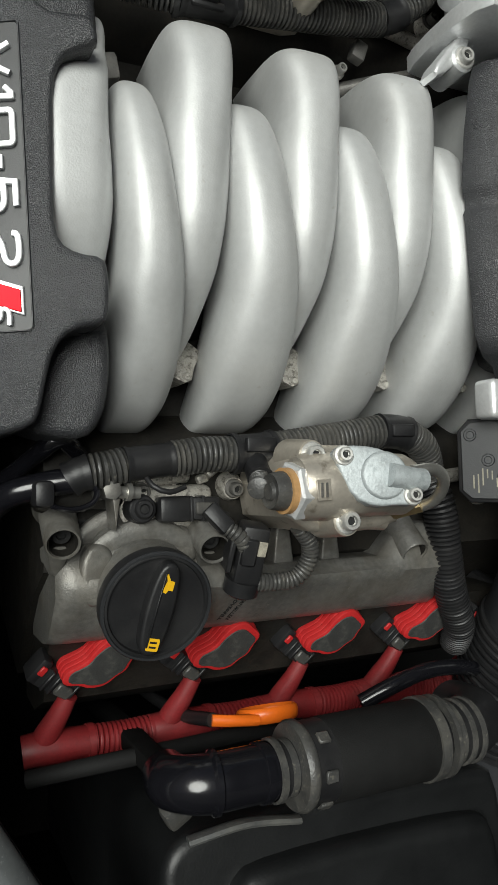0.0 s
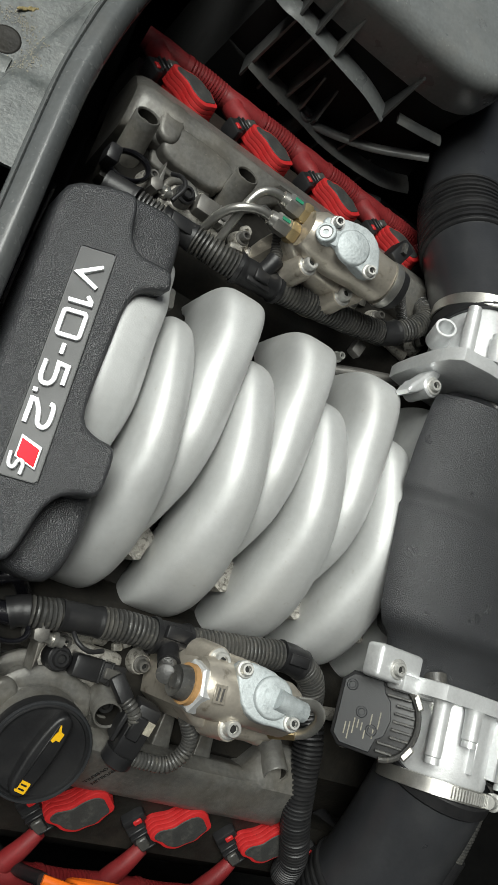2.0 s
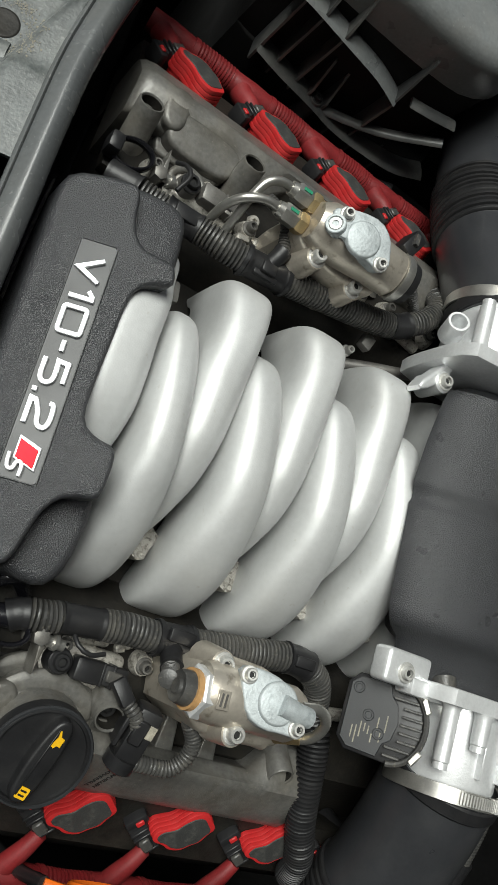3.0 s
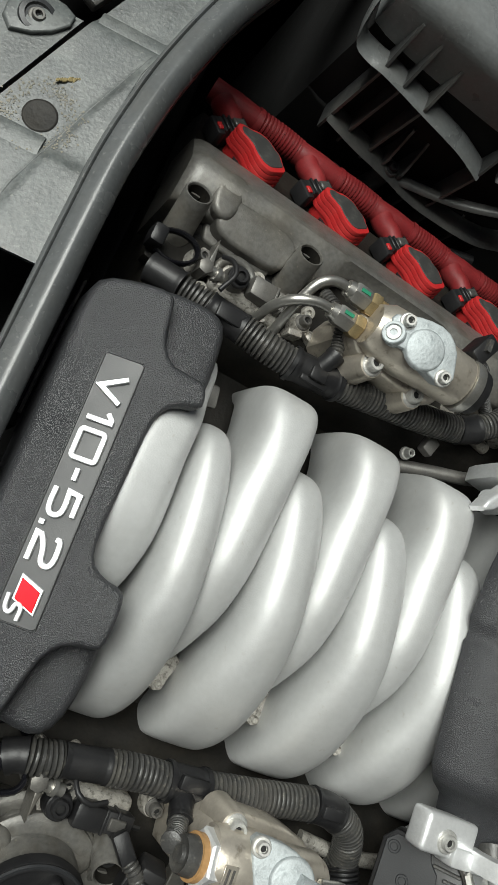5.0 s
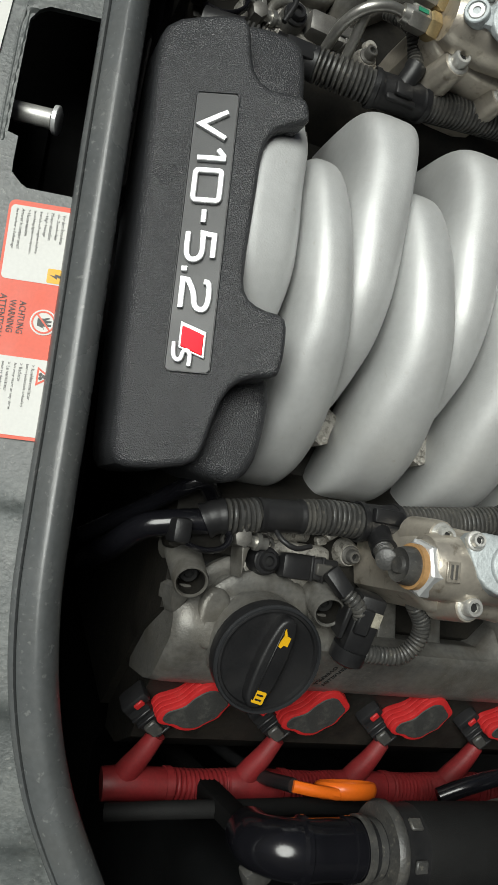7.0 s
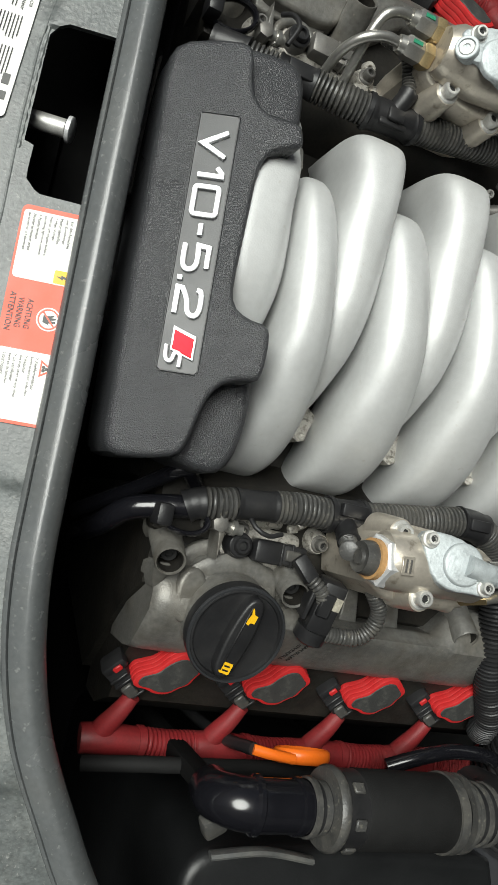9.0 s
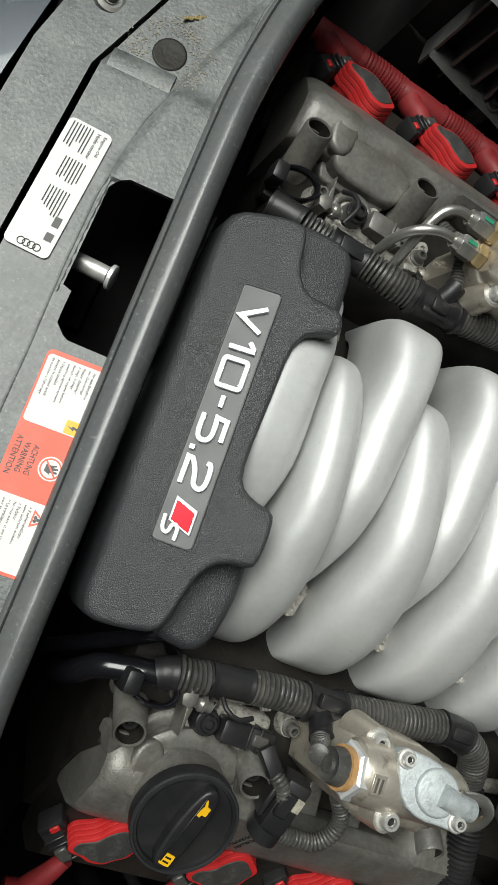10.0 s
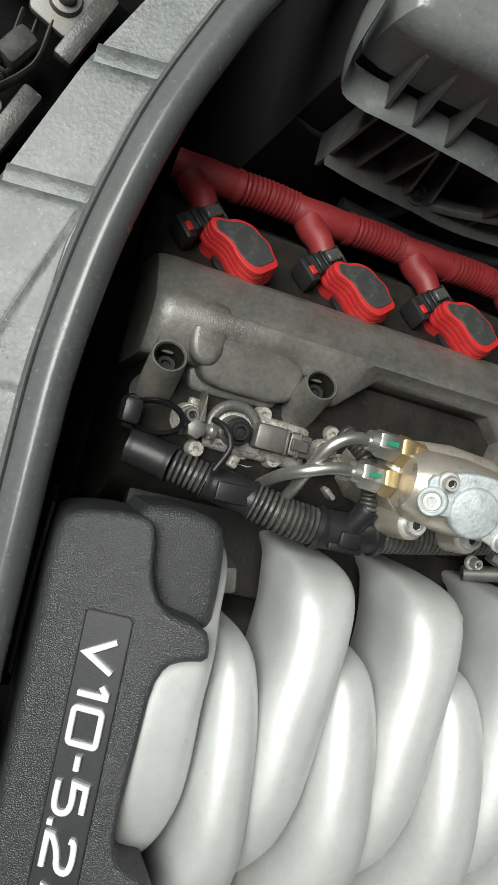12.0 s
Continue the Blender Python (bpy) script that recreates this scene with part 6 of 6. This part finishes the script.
def throttle_cover():
    e = thing("resonator_cover", (0.26, 0, 0.05), "black grained plastic cover bridging the throttle bodies", "intake cover")
    rows = [(-0.139, 0.232), (-0.134, 0.212), (-0.126, 0.205), (-0.116, 0.2), (-0.106, 0.193), (-0.100, 0.181), (-0.095, 0.173), (-0.085, 0.1695), (-0.05, 0.167), (-0.004, 0.1645), (0.002, 0.1655), (0.006, 0.1675), (0.012, 0.1675), (0.016, 0.1645), (0.022, 0.163),
            (0.06, 0.167), (0.10, 0.174), (0.112, 0.178), (0.117, 0.184), (0.121, 0.196), (0.128, 0.203), (0.136, 0.215)]
    bm = bmesh.new()
    rings = []
    for y, x in rows:
        low = 0.0022 if 0.001 < y < 0.013 else 0.0
        if y < -0.097:
            low = min(0.03, 0.0035 + (-0.097 - y) * 0.55)
        if y > 0.116:
            low = 0.010 + (y - 0.116) * 0.6
        sec = [(x + 0.06, 0.03), (x + 0.03, 0.075), (x + 0.002, 0.094), (x + 0.004, 0.104), (x + 0.018, 0.116), (x + 0.036, 0.125), (x + 0.07, 0.132), (0.30, 0.136), (0.335, 0.130), (0.35, 0.11), (0.35, 0.03)]
        rings.append([bm.verts.new((px, y, pz - low)) for px, pz in sec])
    n = len(rings[0])
    for a, b in zip(rings, rings[1:]):
        for k in range(n):
            bm.faces.new((a[k], a[(k + 1) % n], b[(k + 1) % n], b[k]))
    bm.faces.new(rings[0]), bm.faces.new(rings[-1][::-1])
    part("cover_shell", bm, M_cover, e, sharp=50)
    for s, y in ((1, 0.122), (-1, -0.134)):
        part("rubber_boss", lathe([(0, 0.011), (0.014, 0.009), (0.016, 0.005), (0.016, 0)], (0.245, y - 0.006 * s, 0.10), (0.245, y + 0.02 * s, 0.112), 20), M_rubber, e, "dull rubber mounting boss")
    return e


throttle_cover()


# ---------------------------------------------------------------- intake ducts
def duct(label, pts, r, bellows, far):
    e = thing("intake_duct", pts[0], label, "air duct", "intake ducts")
    P = spline(pts, 0.004)
    lo, hi = bellows

    def rad(s, total):
        base = r + 0.0012 * (s < 0.012)
        return base

    s, cut = 0.0, [[], [], []]
    acc = 0.0
    for i, p in enumerate(P):
        if i:
            acc += (p - P[i - 1]).length
        k = 0 if acc < lo else 1 if acc < hi else 2
        cut[k].append(p)
    cut[0].append(cut[1][0])
    if cut[2]:
        cut[1].append(cut[2][0])
    part("duct_tube", sweep(bmesh.new(), cut[0], r, 40), M_duct, e)
    part("bellows", tube([tuple(p) for p in cut[1]], ribbed(r + 0.003, 0.0072, 0.005, 1.0), 40, 0.0012), M_black, e, "ribbed rubber bellows")
    if len(cut[2]) > 2:
        part("duct_tube", sweep(bmesh.new(), cut[2], r * 0.98, 40), M_duct, e)
    t = (P[1] - P[0]).normalized()
    part("collar", lathe([(0.0, r + 0.0008), (0.002, r + 0.0025), (0.012, r + 0.0025), (0.014, r + 0.0005)], P[0], P[0] + t, 40), M_black, e)
    return e


duct("black plastic intake duct with ribbed bellows to the air box", [(0.224, 0.196, 0.088), (0.222, 0.25, 0.070), (0.220, 0.30, 0.050), (0.221, 0.36, 0.027), (0.227, 0.43, 0.008), (0.236, 0.50, 0.0), (0.25, 0.60, 0.0)], 0.0475, (0.112, 0.188), True)
duct("black plastic intake duct running down beside the actuator", [(0.288, -0.198, 0.086), (0.292, -0.24, 0.066), (0.296, -0.29, 0.038), (0.297, -0.34, 0.006), (0.295, -0.40, -0.03), (0.29, -0.47, -0.06)], 0.0490, (0.132, 0.25), False)

e = thing("coolant_hose", (0.37, -0.27, 0.02), "black braided coolant hose with a plain cuff", "hose")
part("braid", tube([(0.375, -0.20, 0.06), (0.372, -0.25, 0.05), (0.368, -0.30, 0.03), (0.36, -0.36, -0.02)], ribbed(0.017, 0.003, 0.001), 20, 0.0008), M_rubber, e)
part("cuff", tube([(0.372, -0.27, 0.043), (0.369, -0.295, 0.033), (0.367, -0.315, 0.022)], 0.0195, 20), M_black, e)
part("hose_tail", tube([(0.36, -0.355, -0.015), (0.35, -0.42, -0.1), (0.33, -0.48, -0.25), (0.33, -0.5, -0.42)], 0.017, 14), M_black, e)


# ---------------------------------------------------------------- air boxes
def fin(x, rows, half=0.0013):
    """Upright stiffening fin in the plane x, from its outline in y and z."""
    bm = bmesh.new()
    a = [bm.verts.new((x - half, y, z)) for y, z in rows]
    b = [bm.verts.new((x + half, y, z)) for y, z in rows]
    bm.faces.new(a), bm.faces.new(b[::-1])
    for i in range(len(rows)):
        j = (i + 1) % len(rows)
        bm.faces.new((a[i], a[j], b[j], b[i]))
    return bm


def air_box():
    e = thing("air_filter_box", (0.08, 0.52, -0.1), "black moulded air filter box with pointed stiffening ribs", "air box")
    top = smooth_outline([(-0.088, 0.428), (-0.06, 0.420), (0.03, 0.420), (0.10, 0.424), (0.14, 0.432), (0.18, 0.46), (0.20, 0.52), (0.21, 0.66), (0.05, 0.70), (-0.09, 0.68)], 1)
    # one plastic in painted tones: lid pale as lit, body and tray black as shaded
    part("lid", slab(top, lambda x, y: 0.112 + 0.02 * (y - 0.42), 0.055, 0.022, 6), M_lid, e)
    part("box_body", slab([(x * 0.985 + 0.001, 0.0035 + y * 0.996) for x, y in top], 0.060, 0.12, 0.003, 2), M_matt, e, "box body under the lid, coloured black for its shade")
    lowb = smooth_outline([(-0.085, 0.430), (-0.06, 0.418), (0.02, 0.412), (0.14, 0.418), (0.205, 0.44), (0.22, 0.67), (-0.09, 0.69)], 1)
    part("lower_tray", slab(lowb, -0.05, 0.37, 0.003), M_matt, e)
    ledge = [(-0.093, 0.440, 0.105), (-0.092, 0.424, 0.075), (-0.084, 0.415, 0.050), (-0.068, 0.411, 0.047), (-0.054, 0.409, 0.049), (-0.03, 0.410, 0.045), (-0.004, 0.410, 0.041), (0.024, 0.411, 0.036), (0.048, 0.411, 0.032), (0.068, 0.411, 0.026), (0.084, 0.411, 0.020)]
    # ledge takes the lid's paler, lit tone
    part("side_ledge", tube(ledge, lambda s, t: (0.0115, 0.0024), 8, 0.004, side=(0, 1, 0)), M_lid, e, "stepped ledge along the box side")
    seam = [(-0.055, 0.404, -0.030), (-0.02, 0.402, -0.036), (0.026, 0.402, -0.043), (0.06, 0.402, -0.050), (0.10, 0.404, -0.052), (0.15, 0.410, -0.052), (0.19, 0.425, -0.05)]
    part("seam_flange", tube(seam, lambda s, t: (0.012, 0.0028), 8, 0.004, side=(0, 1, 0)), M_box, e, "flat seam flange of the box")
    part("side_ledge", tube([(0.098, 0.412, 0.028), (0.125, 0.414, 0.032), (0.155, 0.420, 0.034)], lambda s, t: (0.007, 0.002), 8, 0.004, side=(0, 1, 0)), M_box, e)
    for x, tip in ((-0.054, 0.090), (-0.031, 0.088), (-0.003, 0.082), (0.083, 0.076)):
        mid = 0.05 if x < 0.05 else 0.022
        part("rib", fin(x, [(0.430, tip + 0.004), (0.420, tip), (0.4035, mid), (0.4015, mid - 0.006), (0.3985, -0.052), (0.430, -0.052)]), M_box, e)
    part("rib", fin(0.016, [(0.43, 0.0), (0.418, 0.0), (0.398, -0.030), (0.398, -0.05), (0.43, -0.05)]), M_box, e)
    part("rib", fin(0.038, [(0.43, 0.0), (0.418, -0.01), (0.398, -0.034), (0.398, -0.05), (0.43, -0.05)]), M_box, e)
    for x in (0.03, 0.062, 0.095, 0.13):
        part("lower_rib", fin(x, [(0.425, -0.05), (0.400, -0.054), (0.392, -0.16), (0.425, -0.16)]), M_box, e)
    part("side_rail", tube([(0.036, 0.402, -0.048), (0.076, 0.403, -0.034), (0.112, 0.405, -0.017), (0.16, 0.41, 0.016)], lambda s, t: (0.006, 0.0035), 10, 0.004, side=(0, 1, 0)), M_box, e, "rounded rail along the box side")
    part("screw_lug", lathe([(-0.06, 0.011), (0, 0.0085), (0.002, 0.0075), (0.002, 0)], (0.027, 0.402, -0.040), (0.027, 0.402, 0.1), 20), M_box, e)
    bolt((0.027, 0.402, -0.038), (0, 0, 1), 0.0048, 0.004, e, "box_screw", M_black)
    part("pipe_along", tube([(-0.02, 0.385, -0.07), (0.05, 0.382, -0.075), (0.12, 0.388, -0.08), (0.17, 0.395, -0.07)], 0.006, 12), M_black, e, "thin black pipe clipped to the box")
    part("lid_chip", lathe([(0, 0.004), (0.0008, 0.003), (0.001, 0)], (-0.02, 0.47, 0.1128), (-0.02, 0.47, 1), 9), M_stain, e, "pale dirt speck")
    return e


air_box()


def near_box():
    e = thing("washer_tank_cover", (0.12, -0.55, -0.1), "smooth black plastic box lid under the breather pipe", "box")
    top = smooth_outline([(-0.03, -0.432), (0.0, -0.424), (0.24, -0.428), (0.27, -0.44), (0.28, -0.68), (-0.03, -0.68), (-0.04, -0.46)], 2)
    part("box_base", slab(top, 0.0, 0.43, 0.010, 4), M_darkbox, e)
    inner = smooth_outline([(0.012, -0.465), (0.03, -0.452), (0.22, -0.456), (0.25, -0.47), (0.26, -0.66), (0.0, -0.66), (0.008, -0.48)], 2)
    part("raised_lid", slab(inner, 0.018, 0.03, 0.012, 4), M_darkbox, e)
    part("inlet_lip", tube([(-0.02, -0.428, 0.006), (0.02, -0.422, 0.012), (0.062, -0.427, 0.014)], lambda s, t: (0.006, 0.003), 8, side=(0, 0, 1)), M_box, e)
    return e


near_box()


def breather_pipe():
    """Black pipe with a thick foam-covered silencer and clamp rings, lying along the lower bank."""
    e = thing("breather_pipe", (0.06, -0.3785, 0.052), "black breather pipe with a thick silencer and clamp rings", "pipe")
    z, y = 0.052, -0.3785
    part("nose", tube([(-0.036, y - 0.004, 0.010), (-0.038, y - 0.002, 0.032), (-0.028, y, 0.048), (-0.012, y, z), (0.004, y, z), (0.030, y, z)], lambda s, t: 0.0175 + (0.0022 if 0.052 < s < 0.058 else 0.0) + 0.0025 * min(1, s / 0.05), 28, 0.0015), M_gloss, e, "glossy black rubber elbow")
    for x, r, w, mat in ((0.018, 0.0215, 0.006, M_gloss), (0.028, 0.0228, 0.005, M_rubber), (0.037, 0.0205, 0.006, M_rubber)):
        part("neck_ring", lathe([(0, r - 0.002), (0.001, r), (w, r), (w + 0.001, r - 0.002)], (x, y, z), (1, y, z), 36), mat, e)
    part("neck", lathe([(0, 0), (0, 0.0195), (0.03, 0.0205), (0.03, 0)], (0.022, y, z), (1, y, z), 32), M_black, e)
    part("end_ring", lathe([(0, 0.020), (0.001, 0.0305), (0.004, 0.0325), (0.0075, 0.0325), (0.0095, 0.031), (0.0095, 0.02)], (0.044, y, z), (1, y, z), 44), M_rubber, e, "pale dusty end ring")
    part("silencer_cap", lathe([(0, 0.02), (0.0, 0.0300), (0.018, 0.0305), (0.018, 0.02)], (0.0535, y, z), (1, y, z), 40), M_black, e)
    for a in (40, 90, 140, 190):
        w = radians(a)
        part("cap_latch", box((0.010, 0.009, 0.003), Matrix.Translation((0.0625, y + 0.0298 * math.cos(w), z + 0.0298 * math.sin(w))) @ Euler((w - math.pi / 2, 0, 0)).to_matrix().to_4x4(), 0.001, 1), M_rubber, e)
    part("silencer", lathe([(0, 0.0), (0, 0.0302), (0.002, 0.0310), (0.090, 0.0310), (0.092, 0.0300), (0.092, 0.0)], (0.071, y, z), (1, y, z), 44), M_matt, e, "matt black foam sleeve")
    part("clamp_band", lathe([(0, 0.030), (0.0005, 0.0328), (0.009, 0.0328), (0.0095, 0.030)], (0.160, y, z), (1, y, z), 44), M_rubber, e)
    part("clamp_band", lathe([(0, 0.026), (0.0005, 0.0322), (0.004, 0.0322), (0.0045, 0.026)], (0.176, y, z), (1, y, z), 44), M_rubber, e)
    part("outlet", tube([(0.165, y, z), (0.195, y, z), (0.215, y + 0.001, z - 0.003), (0.235, y + 0.002, z - 0.02), (0.24, y, z - 0.05)], 0.0245, 32), M_black, e)
    for k in range(3):
        part("outlet_ring", lathe([(0, 0.0245), (0.001, 0.0265), (0.004, 0.0265), (0.005, 0.0245)], (0.186 + 0.010 * k, y, z), (1, y, z), 36), M_rubber, e)
    part("support", box((0.05, 0.03, 0.08), pose(0.12, y - 0.02, -0.04), 0.006), M_black, e)
    part("nose_support", box((0.02, 0.016, 0.44), pose(-0.034, y - 0.006, -0.43), 0.004), M_bay, e)
    part("side_lug", box((0.02, 0.02, 0.014), pose(-0.035, y - 0.024, 0.018, 20, 0, 30), 0.004), M_rubber, e)
    e.matrix_basis = Matrix.Translation((0.027 + 0.86 * (0.06 - 0.0485), -0.364, 0.0735)) @ Matrix.Diagonal((0.86, 0.86, 0.86, 1))
    return e


breather_pipe()


def dipstick():
    e = thing("dipstick", (0.045, -0.356, 0.0), "bright orange dipstick handle above the red loom", "dipstick")
    pts = [Vector((0.0505 + 0.0215 * math.cos(a), -0.3575 + 0.0035 * math.sin(a), -0.010 + 0.016 * math.sin(a))) for a in [radians(12 * i) for i in range(31)]]
    part("finger_ring", sweep(bmesh.new(), pts, lambda s, t: (0.0058, 0.0030), 10, side=(0, 1, 0)), M_orange, e)
    part("handle", tube([(0.036, -0.3560, 0.004), (0.018, -0.3540, 0.003), (0.002, -0.3520, 0.000)], lambda s, t: (0.0048 - 0.002 * s / t, 0.0042), 10, side=(0, 0, 1)), M_orange, e)
    part("guide_tube", tube([(0.003, -0.3522, -0.001), (-0.004, -0.360, -0.06), (-0.004, -0.36, -0.2), (0.0, -0.33, -0.4), (0.0, -0.33, -0.43)], 0.005, 10, 0.01), M_black, e)
    return e


dipstick()

# ---------------------------------------------------------------- loose cables and dark hardware
def cable(label, pts, r, mat=M_black, group="cables"):
    e = thing("cable", pts[0], label, "cable", group)
    part("sheath", tube(pts, r, 12, 0.004), mat, e)
    return e


cable("black cable from the conduit end under the cover", [(-0.100, -0.181, 0.030), (-0.118, -0.184, 0.026), (-0.138, -0.190, 0.016), (-0.150, -0.205, -0.01), (-0.152, -0.22, -0.08)], 0.0085, M_gloss)
cable("glossy black cable beside the cover", [(-0.090, -0.165, 0.01), (-0.106, -0.155, 0.028), (-0.115, -0.16, 0.022), (-0.13, -0.175, -0.01), (-0.16, -0.2, -0.06)], 0.006, M_gloss)
cable("thin black wire looping over the head", [(-0.056, -0.176, 0.034), (-0.052, -0.186, 0.044), (-0.042, -0.190, 0.046), (-0.03, -0.187, 0.042)], 0.0018)
cable("thin black wire looping over the head", [(-0.104, 0.160, 0.048), (-0.098, 0.176, 0.05), (-0.102, 0.186, 0.045), (-0.108, 0.19, 0.035)], 0.002)
cable("black hose resting by the red loom", [(0.13, -0.36, -0.004), (0.155, -0.348, 0.004), (0.19, -0.340, 0.006), (0.235, -0.345, 0.0), (0.27, -0.36, -0.02)], 0.0065, M_gloss)
cable("dark hose along the lower bank", [(-0.12, -0.38, -0.03), (-0.08, -0.372, -0.012), (-0.02, -0.37, -0.01), (0.04, -0.372, -0.02), (0.09, -0.378, -0.03)], 0.006, M_matt)

e = thing("cover_strut", (-0.19, 0.06, 0.0), "thin grey edge strip beside the engine cover", "strip")
part("strip", tube([(-0.188, 0.12, 0.03), (-0.189, 0.07, 0.03), (-0.188, 0.02, 0.028)], lambda s, t: (0.006, 0.0012), 8, side=(0, 0, 1)), M_rubber, e)
part("strip_foot", box((0.012, 0.12, 0.04), pose(-0.192, 0.07, -0.012), 0.002), M_bay, e)

e = thing("hose_bracket", (0.135, 0.145, 0.02), "small dull steel hose bracket with a bolt", "bracket")
part("bracket_plate", box((0.012, 0.016, 0.010), pose(0.128, 0.149, 0.02, 0, 0, -20), 0.002), M_oldsteel, e)
bolt((0.118, 0.138, 0.012), (0, 0, 1), 0.004, 0.008, e, "bracket_bolt")
part("pipe_piece", tube([(0.12, 0.128, 0.0), (0.15, 0.135, 0.012), (0.18, 0.142, 0.02), (0.2, 0.15, 0.02)], 0.006, 12), M_oldsteel, e)
